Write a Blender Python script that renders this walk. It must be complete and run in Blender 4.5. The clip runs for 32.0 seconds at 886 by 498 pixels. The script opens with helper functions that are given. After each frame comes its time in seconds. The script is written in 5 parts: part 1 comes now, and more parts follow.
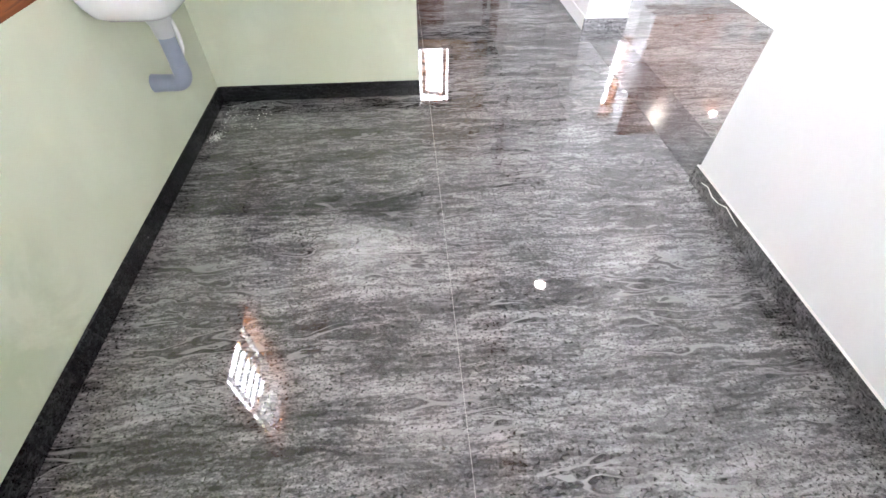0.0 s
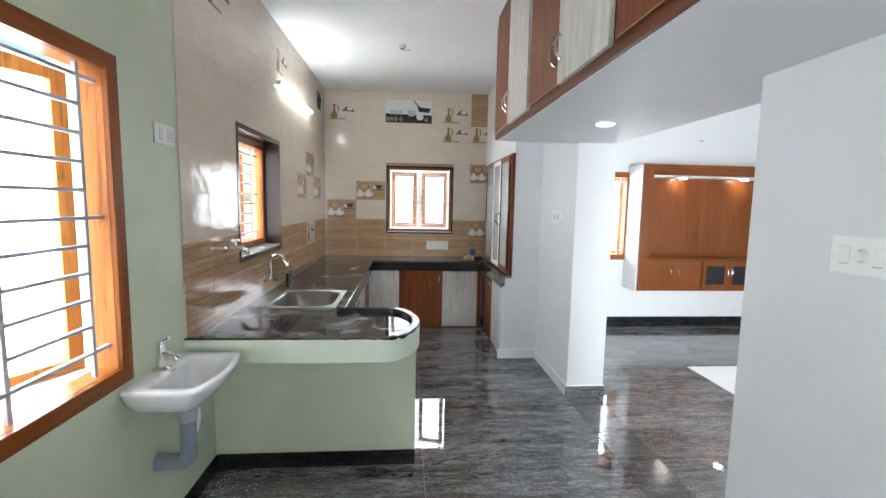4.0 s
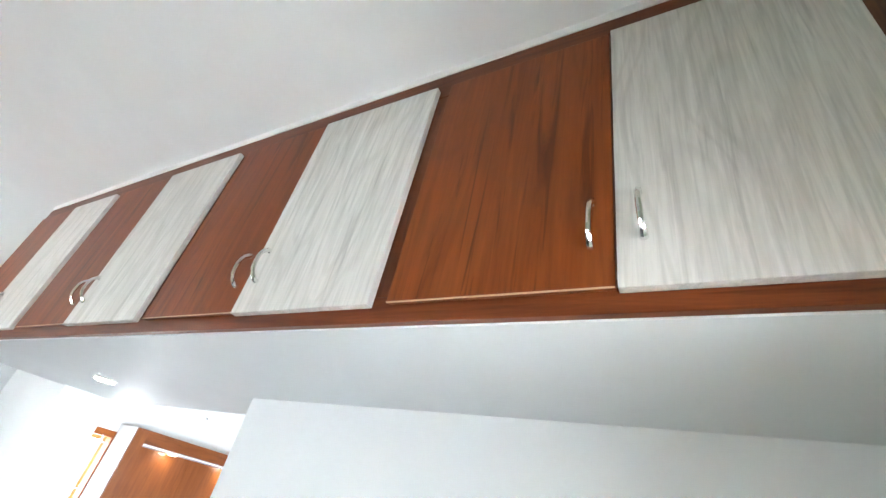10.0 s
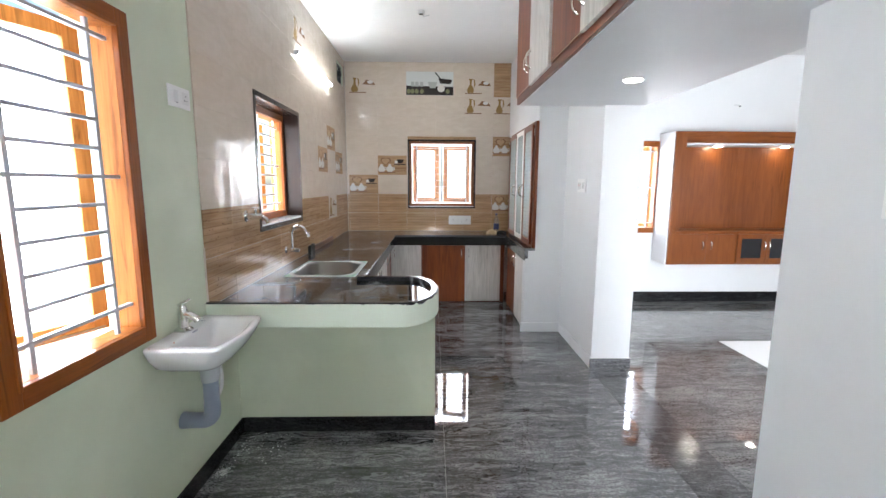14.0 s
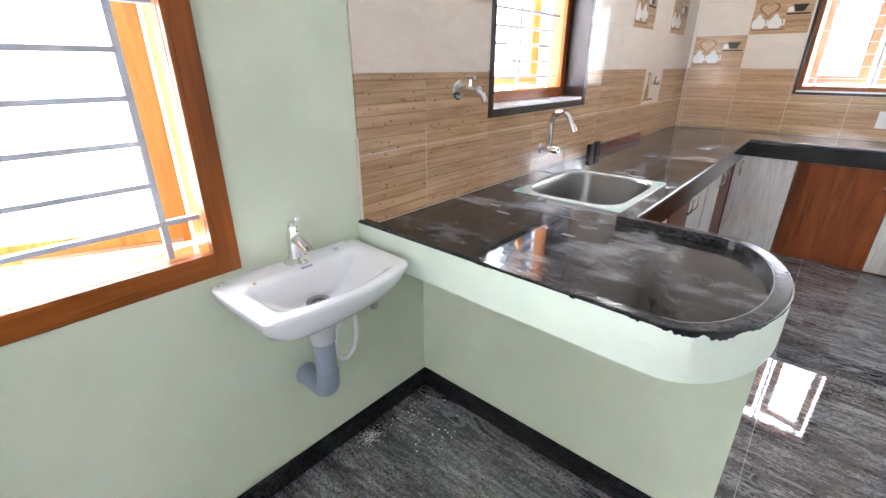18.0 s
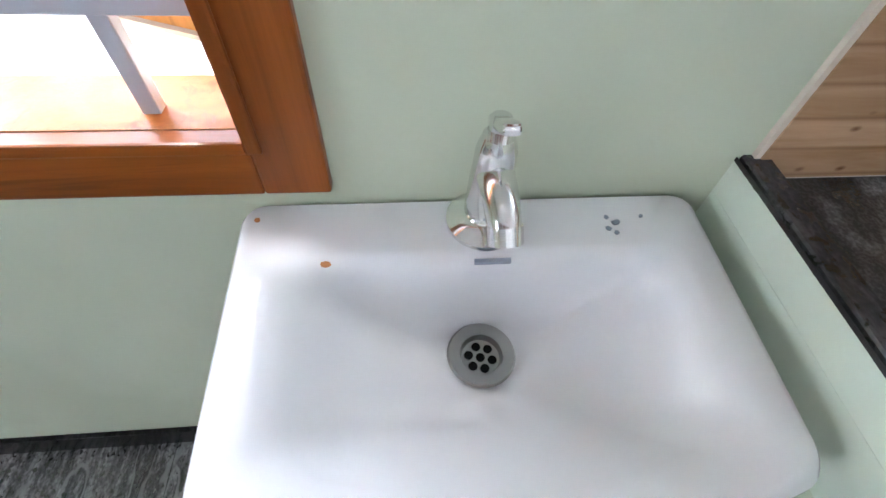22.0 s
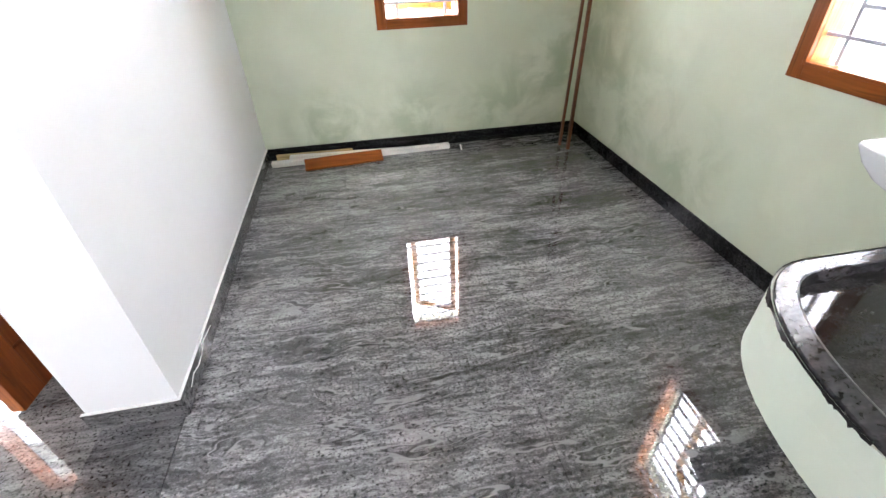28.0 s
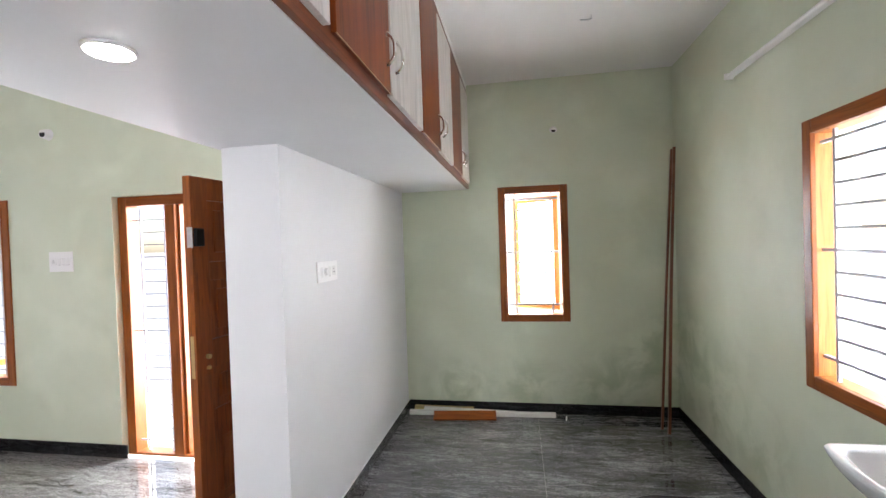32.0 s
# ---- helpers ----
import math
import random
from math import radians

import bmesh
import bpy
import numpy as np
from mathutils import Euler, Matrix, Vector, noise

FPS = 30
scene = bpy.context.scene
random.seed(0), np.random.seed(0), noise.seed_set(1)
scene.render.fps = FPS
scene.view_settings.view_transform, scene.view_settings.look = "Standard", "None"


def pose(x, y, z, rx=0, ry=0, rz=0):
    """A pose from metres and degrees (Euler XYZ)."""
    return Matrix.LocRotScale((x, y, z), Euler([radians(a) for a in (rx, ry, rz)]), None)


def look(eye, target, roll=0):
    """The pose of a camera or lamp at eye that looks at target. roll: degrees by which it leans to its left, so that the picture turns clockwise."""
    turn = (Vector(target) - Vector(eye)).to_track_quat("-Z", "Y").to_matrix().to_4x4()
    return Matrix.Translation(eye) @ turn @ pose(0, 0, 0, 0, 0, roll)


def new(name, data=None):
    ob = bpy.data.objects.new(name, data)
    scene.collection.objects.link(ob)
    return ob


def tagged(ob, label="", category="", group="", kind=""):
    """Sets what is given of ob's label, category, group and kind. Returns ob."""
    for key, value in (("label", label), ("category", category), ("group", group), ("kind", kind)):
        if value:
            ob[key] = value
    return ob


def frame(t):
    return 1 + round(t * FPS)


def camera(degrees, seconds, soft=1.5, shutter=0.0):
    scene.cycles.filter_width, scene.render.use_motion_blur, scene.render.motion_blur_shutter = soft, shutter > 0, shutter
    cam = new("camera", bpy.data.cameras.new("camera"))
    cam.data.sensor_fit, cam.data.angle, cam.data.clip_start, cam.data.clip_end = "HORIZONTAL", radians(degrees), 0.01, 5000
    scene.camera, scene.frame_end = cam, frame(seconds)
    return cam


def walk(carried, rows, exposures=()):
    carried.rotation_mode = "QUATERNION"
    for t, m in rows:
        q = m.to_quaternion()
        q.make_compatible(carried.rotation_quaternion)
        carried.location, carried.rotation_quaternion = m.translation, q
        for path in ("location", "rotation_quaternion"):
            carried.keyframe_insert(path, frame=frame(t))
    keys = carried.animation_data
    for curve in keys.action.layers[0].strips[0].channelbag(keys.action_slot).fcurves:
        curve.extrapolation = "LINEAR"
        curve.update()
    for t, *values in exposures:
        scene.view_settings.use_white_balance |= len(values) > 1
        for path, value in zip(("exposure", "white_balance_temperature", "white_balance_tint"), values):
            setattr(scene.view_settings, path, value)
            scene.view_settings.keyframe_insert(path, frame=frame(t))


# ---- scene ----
cam = camera(90.8, 32.0)
EXPOSURES = [(0.0, 2.38, 6600, 14), (1.0, 2.2, 6600, 14), (2.0, 1.75, 6500, 10), (3.0, 1.3, 6300, 6), (5.5, 1.0, 6300, 5), (7.0, 1.28, 6250, 4), (8.0, 1.68, 6250, 4), (9.0, 1.92, 6200, 4), (10.0, 1.73, 6200, 3), (11.0, 1.36, 6150, 2), (12.0, 1.02, 6250, 2), (13.0, 0.97, 6300, 4), (14.0, 1.22, 6350, 8), (17.0, 1.82, 6250, 10), (19.0, 1.92, 6200, 10), (21.0, 1.72, 6150, 9), (22.0, 1.55, 5950, 9), (23.0, 1.42, 6050, 9), (24.0, 1.82, 6200, 12), (24.5, 2.28, 6300, 16), (26.0, 2.44, 6100, 22), (28.5, 1.9, 6600, 11), (30.0, 1.48, 6650, 15), (31.0, 1.34, 6650, 15), (32.0, 1.23, 6600, 12)]
PATH = [
    (0, (-0.084, 0.019, 1.325), (0.033, 1.362, -0.153), 0.5),
    (0.5, (-0.079, 0.016, 1.361), (0.031, 1.465, -0.013), 0.2),
    (1, (-0.078, 0.013, 1.407), (0.023, 1.58, 0.168), -0.3),
    (1.5, (-0.074, 0.007, 1.441), (0.028, 1.69, 0.365), -0.6),
    (2, (-0.072, 0.008, 1.482), (0.042, 1.784, 0.57), -0.5),
    (2.5, (-0.074, 0.001, 1.507), (0.06, 1.855, 0.768), -0.1),
    (3, (-0.068, -0.006, 1.527), (0.077, 1.912, 0.979), 0.4),
    (3.5, (-0.073, -0.015, 1.554), (0.085, 1.944, 1.186), 0.9),
    (5.5, (-0.091, -0.063, 1.644), (0.164, 1.904, 1.897), 3.6),
    (6, (-0.105, -0.074, 1.656), (0.314, 1.831, 2.102), 6.2),
    (6.5, (-0.107, -0.066, 1.67), (0.588, 1.692, 2.324), 9.2),
    (7, (-0.108, -0.07, 1.667), (0.895, 1.428, 2.535), 12.3),
    (7.5, (-0.1, -0.095, 1.688), (1.168, 1.042, 2.735), 14.0),
    (8, (-0.099, -0.134, 1.709), (1.323, 0.68, 2.856), 13.7),
    (8.5, (-0.098, -0.159, 1.713), (1.393, 0.446, 2.901), 13.1),
    (9, (-0.087, -0.164, 1.715), (1.43, 0.361, 2.907), 12.6),
    (9.5, (-0.081, -0.157, 1.715), (1.41, 0.483, 2.884), 12.8),
    (10, (-0.081, -0.153, 1.715), (1.293, 0.796, 2.815), 13.5),
    (10.5, (-0.088, -0.144, 1.699), (1.097, 1.109, 2.713), 13.3),
    (11, (-0.098, -0.13, 1.688), (0.834, 1.401, 2.575), 11.5),
    (11.5, (-0.105, -0.103, 1.68), (0.565, 1.646, 2.382), 7.7),
    (12, (-0.102, -0.061, 1.654), (0.329, 1.827, 2.151), 4.7),
    (12.5, (-0.102, -0.025, 1.608), (0.21, 1.931, 1.886), 2.9),
    (13, (-0.095, 0.014, 1.557), (0.14, 1.999, 1.599), 1.8),
    (13.5, (-0.085, 0.029, 1.507), (0.085, 2.016, 1.357), 0.7),
    (14, (-0.034, 0.014, 1.485), (0.014, 1.992, 1.192), 0.3),
    (14.5, (0.027, 0.029, 1.474), (-0.062, 1.992, 1.103), 0.0),
    (16.5, (0.106, 0.809, 1.432), (-0.448, 2.648, 0.873), -0.1),
    (17, (0.052, 1.011, 1.406), (-0.653, 2.778, 0.79), 0.3),
    (17.5, (-0.011, 1.187, 1.395), (-0.944, 2.81, 0.693), 0.3),
    (18, (-0.023, 1.308, 1.377), (-1.238, 2.695, 0.602), -0.0),
    (18.5, (0.004, 1.413, 1.369), (-1.401, 2.574, 0.545), -0.1),
    (19, (-0.027, 1.51, 1.35), (-1.522, 2.499, 0.465), -0.2),
    (19.5, (-0.178, 1.62, 1.33), (-1.7, 2.463, 0.344), 0.3),
    (20, (-0.344, 1.689, 1.301), (-1.838, 2.385, 0.168), 1.4),
    (20.5, (-0.486, 1.777, 1.268), (-1.954, 2.258, -0.001), 1.9),
    (21, (-0.612, 1.849, 1.246), (-2.027, 2.156, -0.134), 1.8),
    (21.5, (-0.757, 1.857, 1.202), (-2.074, 2.058, -0.272), 2.4),
    (22, (-0.855, 1.841, 1.175), (-2.051, 2.002, -0.42), 4.1),
    (22.5, (-0.823, 1.837, 1.183), (-1.976, 1.895, -0.45), 2.4),
    (23, (-0.693, 1.853, 1.205), (-1.873, 1.796, -0.408), 0.4),
    (23.5, (-0.57, 1.855, 1.211), (-1.758, 1.648, -0.385), -2.3),
    (24, (-0.421, 1.801, 1.215), (-1.597, 1.452, -0.364), -3.2),
    (24.5, (-0.274, 1.765, 1.247), (-1.356, 1.28, -0.363), -4.8),
    (25, (-0.098, 1.816, 1.284), (-1.093, 1.098, -0.296), -6.4),
    (25.5, (0.062, 1.917, 1.297), (-0.784, 0.976, -0.253), -8.0),
    (26, (0.231, 2.006, 1.31), (-0.476, 0.896, -0.195), -7.4),
    (26.5, (0.4, 2.133, 1.313), (-0.208, 0.908, -0.146), -5.5),
    (28.5, (0.498, 2.815, 1.376), (0.306, 1.106, 0.355), -0.9),
    (29, (0.489, 2.957, 1.414), (0.349, 1.154, 0.560), -0.1),
    (29.5, (0.399, 3.076, 1.442), (0.367, 1.195, 0.766), 0.3),
    (30, (0.33, 3.169, 1.474), (0.399, 1.239, 0.955), 0.3),
    (30.5, (0.301, 3.232, 1.515), (0.461, 1.273, 1.145), -0.1),
    (31, (0.267, 3.273, 1.554), (0.487, 1.3, 1.316), -0.4),
    (31.5, (0.225, 3.331, 1.578), (0.5, 1.353, 1.465), -1.2),
    (32, (0.163, 3.447, 1.600), (0.504, 1.477, 1.566), -1.9),
]
walk(cam, [(t, look(eye, target, roll)) for t, eye, target, roll in PATH], EXPOSURES)

# ---- plan of the rooms, in metres ----
XL, XR, YE, YB, ZC = -1.18, 1.25, -0.62, 5.95, 3.04
SOFFIT, LOFT_X, LOFT_Y, LOFT_TOP = 2.078, 0.605, 3.44, 3.005
WALL_END, XR2, PILLAR_Y, PILLAR_X = 1.572, 1.572, 3.385, 1.262
JOG_Y, JOG_X, LEG_X = 4.295, 0.985, 0.885
LIV_Y0, LIV_Y1, LIV_X1 = 0.55, 5.45, 5.60
CT, CTX, CTY = 0.857, -0.50, 5.41
WT, WALL_X = 0.23, 1.54
W1 = (1.115, 1.768, 0.857, 2.105)
W2 = (2.915, 3.87, 1.165, 2.077)
W3 = (-0.281, 0.339, 0.842, 2.079)
W4 = (-0.366, 0.54, 1.163, 2.07)
LW = (1.88, 2.80, 0.893, 2.023)
FW = (4.23, 5.15, 0.54, 2.05)
DOOR = (1.66, 3.25, 0.0, 2.03)
VENT = (5.47, 5.84, 2.70, 2.94)

# ---- daylight ----
world = bpy.data.worlds.new("world")
scene.world = world
world.use_nodes = True
wn = world.node_tree.nodes
sky = wn.new("ShaderNodeTexSky")
sky.sky_type = "NISHITA"
sky.sun_disc = False
sky.sun_elevation, sky.sun_rotation = radians(48), radians(200)
sky.air_density, sky.dust_density, sky.ozone_density = 1.0, 1.5, 1.0
world.node_tree.links.new(sky.outputs["Color"], wn["Background"].inputs["Color"])
wn["Background"].inputs["Strength"].default_value = 0.15
sun = new("sun", bpy.data.lights.new("sun", "SUN"))
sun.data.energy, sun.data.angle, sun.data.color = 2.2, radians(6), (1.0, 0.96, 0.9)
sun.matrix_world = look((0, 0, 20), (5.5, 9.0, 0))


def window_light(name, centre, facing, w, h, power, color=(0.95, 0.97, 1.05)):
    """The sky's light through an opening."""
    ob = new(name, bpy.data.lights.new(name, "AREA"))
    ob.data.shape, ob.data.size, ob.data.size_y = "RECTANGLE", w, h
    ob.data.energy, ob.data.color = power, color
    ob.matrix_world = look(centre, Vector(centre) + Vector(facing))
    return ob


window_light("skylight_window_side", (XL - 0.85, 1.90, 2.65), (1, 0, 0), 3.0, 5.1, 280)
window_light("skylight_window_end", (0.03, YE - 0.85, 1.35), (0, 1, 0), 4.8, 4.2, 720)
window_light("skylight_window_kitchen", (XL - 0.90, 3.39, 2.3), (1, 0, 0), 2.2, 3.0, 145)
window_light("skylight_window_back", (0.09, YB + 0.85, 2.35), (0, -1, 0), 2.2, 3.4, 160)
window_light("skylight_door", (2.45, LIV_Y0 - 1.0, 1.75), (0, 1, 0), 2.4, 3.4, 175)
window_light("skylight_living", (2.26, LIV_Y1 + 0.9, 1.5), (0, -1, 0), 1.8, 1.8, 120)
window_light("skylight_front", (4.69, LIV_Y0 - 0.9, 1.4), (0, 1, 0), 1.7, 2.1, 80)


# ---- materials ----
def mat(name, color, rough=0.5, metal=0.0, spec=0.5):
    m = bpy.data.materials.new(name)
    m.use_nodes = True
    b = m.node_tree.nodes["Principled BSDF"]
    b.inputs["Base Color"].default_value = (*color, 1)
    b.inputs["Roughness"].default_value = rough
    b.inputs["Metallic"].default_value = metal
    b.inputs["Specular IOR Level"].default_value = spec
    return m


def nodes(m):
    return m.node_tree.nodes, m.node_tree.links, m.node_tree.nodes["Principled BSDF"]


def ramp(n, stops):
    r = n.new("ShaderNodeValToRGB")
    e = r.color_ramp.elements
    while len(e) < len(stops):
        e.new(0.5)
    for el, (p, c) in zip(e, stops):
        el.position = p
        el.color = (*c, 1) if len(c) == 3 else c
    return r


def coords(n, l, scale=(1, 1, 1), rot=(0, 0, 0), space="Object", rand=0.0):
    """Object coordinates scaled in metres, with an optional shift for each object."""
    tc = n.new("ShaderNodeTexCoord")
    mp = n.new("ShaderNodeMapping")
    mp.inputs["Scale"].default_value = scale
    mp.inputs["Rotation"].default_value = rot
    l.new(tc.outputs[space], mp.inputs["Vector"])
    if rand:
        oi = n.new("ShaderNodeObjectInfo")
        ma = n.new("ShaderNodeVectorMath")
        ma.operation = "SCALE"
        co = n.new("ShaderNodeCombineXYZ")
        for k in range(3):
            l.new(oi.outputs["Random"], co.inputs[k])
        l.new(co.outputs[0], ma.inputs[0])
        ma.inputs["Scale"].default_value = rand
        l.new(ma.outputs[0], mp.inputs["Location"])
    return mp


def noise_tex(n, l, vec, scale, detail=4, rough=0.55, dist=0.0):
    t = n.new("ShaderNodeTexNoise")
    t.inputs["Scale"].default_value = scale
    t.inputs["Detail"].default_value = detail
    t.inputs["Roughness"].default_value = rough
    t.inputs["Distortion"].default_value = dist
    l.new(vec.outputs[0], t.inputs["Vector"])
    return t


def mix(n, l, a, b, fac, mode="MIX"):
    """Colour mix; a and b are sockets or colours, fac a socket or number."""
    m = n.new("ShaderNodeMix")
    m.data_type, m.blend_type = "RGBA", mode
    for k, v in ((6, a), (7, b), (0, fac)):
        if isinstance(v, bpy.types.NodeSocket):
            l.new(v, m.inputs[k])
        elif k == 0:
            m.inputs[0].default_value = v
        else:
            m.inputs[k].default_value = (*v, 1)
    return m.outputs[2]


def bump(n, l, b, height, strength=0.1, dist=0.005):
    bp = n.new("ShaderNodeBump")
    bp.inputs["Strength"].default_value = strength
    bp.inputs["Distance"].default_value = dist
    l.new(height, bp.inputs["Height"])
    l.new(bp.outputs[0], b.inputs["Normal"])


def paint(name, c1, c2, rough=0.55, patch=1.4, blotch=0.0, stains=()):
    """Wall paint with cloudy patches, pale blotches and a fine roller texture."""
    m = mat(name, c1, rough)
    n, l, b = nodes(m)
    v = coords(n, l)
    big = noise_tex(n, l, v, patch, 3, 0.6, 0.4)
    r = ramp(n, [(0.42, c1), (0.72, c2)])
    l.new(big.outputs["Fac"], r.inputs[0])
    c = r.outputs[0]
    if blotch:
        spots = noise_tex(n, l, v, 1.9, 3, 0.5, 0.3)
        rs = ramp(n, [(0.50, (0, 0, 0)), (0.74, (blotch, blotch, blotch))])
        l.new(spots.outputs["Fac"], rs.inputs[0])
        c = mix(n, l, c, tuple(min(0.8, k * 1.22) for k in c2), rs.outputs[0])
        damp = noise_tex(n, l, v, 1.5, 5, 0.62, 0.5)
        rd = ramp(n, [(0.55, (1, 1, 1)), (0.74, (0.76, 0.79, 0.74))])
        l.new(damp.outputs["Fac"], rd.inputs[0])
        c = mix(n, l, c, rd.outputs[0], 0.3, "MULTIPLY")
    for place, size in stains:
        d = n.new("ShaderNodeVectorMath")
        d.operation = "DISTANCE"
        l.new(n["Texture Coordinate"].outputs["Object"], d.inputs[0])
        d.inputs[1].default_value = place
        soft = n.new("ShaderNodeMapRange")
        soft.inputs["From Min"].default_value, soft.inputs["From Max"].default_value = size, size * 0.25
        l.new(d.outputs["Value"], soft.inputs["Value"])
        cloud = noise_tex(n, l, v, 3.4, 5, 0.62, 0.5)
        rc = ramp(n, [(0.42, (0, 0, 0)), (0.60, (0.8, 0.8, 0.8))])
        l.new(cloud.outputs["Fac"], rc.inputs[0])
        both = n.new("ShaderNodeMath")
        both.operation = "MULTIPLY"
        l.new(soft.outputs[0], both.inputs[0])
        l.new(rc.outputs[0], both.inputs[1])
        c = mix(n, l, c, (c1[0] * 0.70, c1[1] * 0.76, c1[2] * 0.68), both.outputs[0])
    l.new(c, b.inputs["Base Color"])
    fine = noise_tex(n, l, v, 190, 3)
    bump(n, l, b, fine.outputs["Fac"], 0.08, 0.002)
    return m


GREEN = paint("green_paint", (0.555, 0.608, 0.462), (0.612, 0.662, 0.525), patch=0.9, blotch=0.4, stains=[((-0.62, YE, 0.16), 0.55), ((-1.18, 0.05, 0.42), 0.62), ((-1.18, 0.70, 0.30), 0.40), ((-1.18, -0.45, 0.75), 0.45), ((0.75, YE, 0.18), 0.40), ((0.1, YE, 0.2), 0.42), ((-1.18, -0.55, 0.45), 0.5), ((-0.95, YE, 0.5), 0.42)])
WHITE = paint("white_paint", (0.665, 0.676, 0.68), (0.70, 0.711, 0.715), 0.5)
CEIL = paint("ceiling_paint", (0.80, 0.80, 0.79), (0.84, 0.84, 0.83), 0.7)
FASCIA = paint("pale_green_paint", (0.66, 0.74, 0.62), (0.72, 0.78, 0.68), 0.45)


def granite(name, dark, mid, light, rough=0.06, pale=0.6, spec=0.5):
    """Polished grey granite: clotted dark and pale grains in drifting bands along x, with a few paired pale and dark feathers."""
    m = mat(name, mid, rough, 0.0, spec)
    n, l, b = nodes(m)
    base = coords(n, l)

    def shift(vec, socket, amount):
        ma = n.new("ShaderNodeVectorMath")
        ma.operation = "MULTIPLY_ADD"
        l.new(socket, ma.inputs[0])
        ma.inputs[1].default_value = amount
        l.new(vec.outputs[0], ma.inputs[2])
        return ma

    def stretched(source, k, dist=0.0, detail=4, rgh=0.6):
        st = n.new("ShaderNodeMapping")
        st.inputs["Scale"].default_value = k
        l.new(source.outputs[0], st.inputs["Vector"])
        return noise_tex(n, l, st, 1.0, detail, rgh, dist)

    def weighed(terms):
        """A sum of noises, each less its mean, times a weight."""
        total = None
        for socket, weight in terms:
            ma = n.new("ShaderNodeMath")
            ma.operation = "MULTIPLY_ADD"
            l.new(socket, ma.inputs[0])
            ma.inputs[1].default_value = weight
            if total is None:
                ma.inputs[2].default_value = 0.5 - 0.5 * sum(w for _, w in terms)
            else:
                l.new(total, ma.inputs[2])
            total = ma.outputs[0]
        return total

    slow = noise_tex(n, l, coords(n, l, (0.9, 1.5, 1.0)), 1.5, 2, 0.45, 0.8)
    quick = noise_tex(n, l, coords(n, l, (1.2, 2.2, 1.5)), 5.0, 2, 0.5, 0.5)
    flow = shift(shift(base, slow.outputs["Color"], (0.09, 0.18, 0.2)), quick.outputs["Color"], (0.02, 0.035, 0.05))
    gentle = shift(base, slow.outputs["Color"], (0.05, 0.11, 0.10))
    bands = stretched(gentle, (1.5, 9.0, 9.0), 0.4, 5, 0.6)
    streak = stretched(gentle, (9.0, 48, 48), 0.5, 4, 0.65)
    clot = stretched(base, (44, 84, 84), 0.4, 2, 0.6)
    grain = stretched(base, (150, 190, 190), 0.0, 2, 0.5)
    tone = weighed([(bands.outputs["Fac"], 1.0), (streak.outputs["Fac"], 1.0), (clot.outputs["Fac"], 0.6), (grain.outputs["Fac"], 0.45)])
    r1 = ramp(n, [(0.20, dark), (0.48, mid), (0.78, light)])
    l.new(tone, r1.inputs[0])
    c = r1.outputs[0]
    pepper = stretched(base, (90, 125, 125), 0.3, 2, 0.5)
    rk = ramp(n, [(0.36, (0.14, 0.14, 0.14)), (0.43, (1, 1, 1)), (0.66, (1.12, 1.12, 1.12))])
    l.new(pepper.outputs["Fac"], rk.inputs[0])
    c = mix(n, l, c, rk.outputs[0], 1.0, "MULTIPLY")
    feather = stretched(flow, (3.0, 21, 21), 0.8, 1, 0.4)
    patch = stretched(base, (1.6, 3.2, 3.0), 0.0, 2, 0.5)
    rp = ramp(n, [(0.47, (0, 0, 0)), (0.56, (1, 1, 1))])
    l.new(patch.outputs["Fac"], rp.inputs[0])
    for stops, colour, amount in (([(0.560, 0), (0.575, 1), (0.610, 1), (0.630, 0)], tuple(0.8 * k for k in light), pale), ([(0.622, 0), (0.640, 1), (0.660, 1), (0.685, 0)], dark, pale * 0.8)):
        rv = ramp(n, [(p, (k * amount, k * amount, k * amount)) for p, k in stops])
        l.new(feather.outputs["Fac"], rv.inputs[0])
        both = n.new("ShaderNodeMath")
        both.operation = "MULTIPLY"
        l.new(rv.outputs[0], both.inputs[0])
        l.new(rp.outputs[0], both.inputs[1])
        c = mix(n, l, c, colour, both.outputs[0])
    l.new(c, b.inputs["Base Color"])
    return m


GRANITE = granite("grey_granite", (0.010, 0.010, 0.011), (0.105, 0.104, 0.106), (0.30, 0.297, 0.303), 0.028, pale=0.85, spec=1.0)
GRANITE.node_tree.nodes["Principled BSDF"].inputs["IOR"].default_value = 1.54
LIVING_STONE = granite("living_granite", (0.06, 0.06, 0.058), (0.15, 0.15, 0.147), (0.26, 0.26, 0.255), 0.03, spec=0.8)
BASE_STONE = granite("dark_granite", (0.006, 0.006, 0.007), (0.013, 0.013, 0.014), (0.040, 0.040, 0.042), 0.18, spec=0.14)


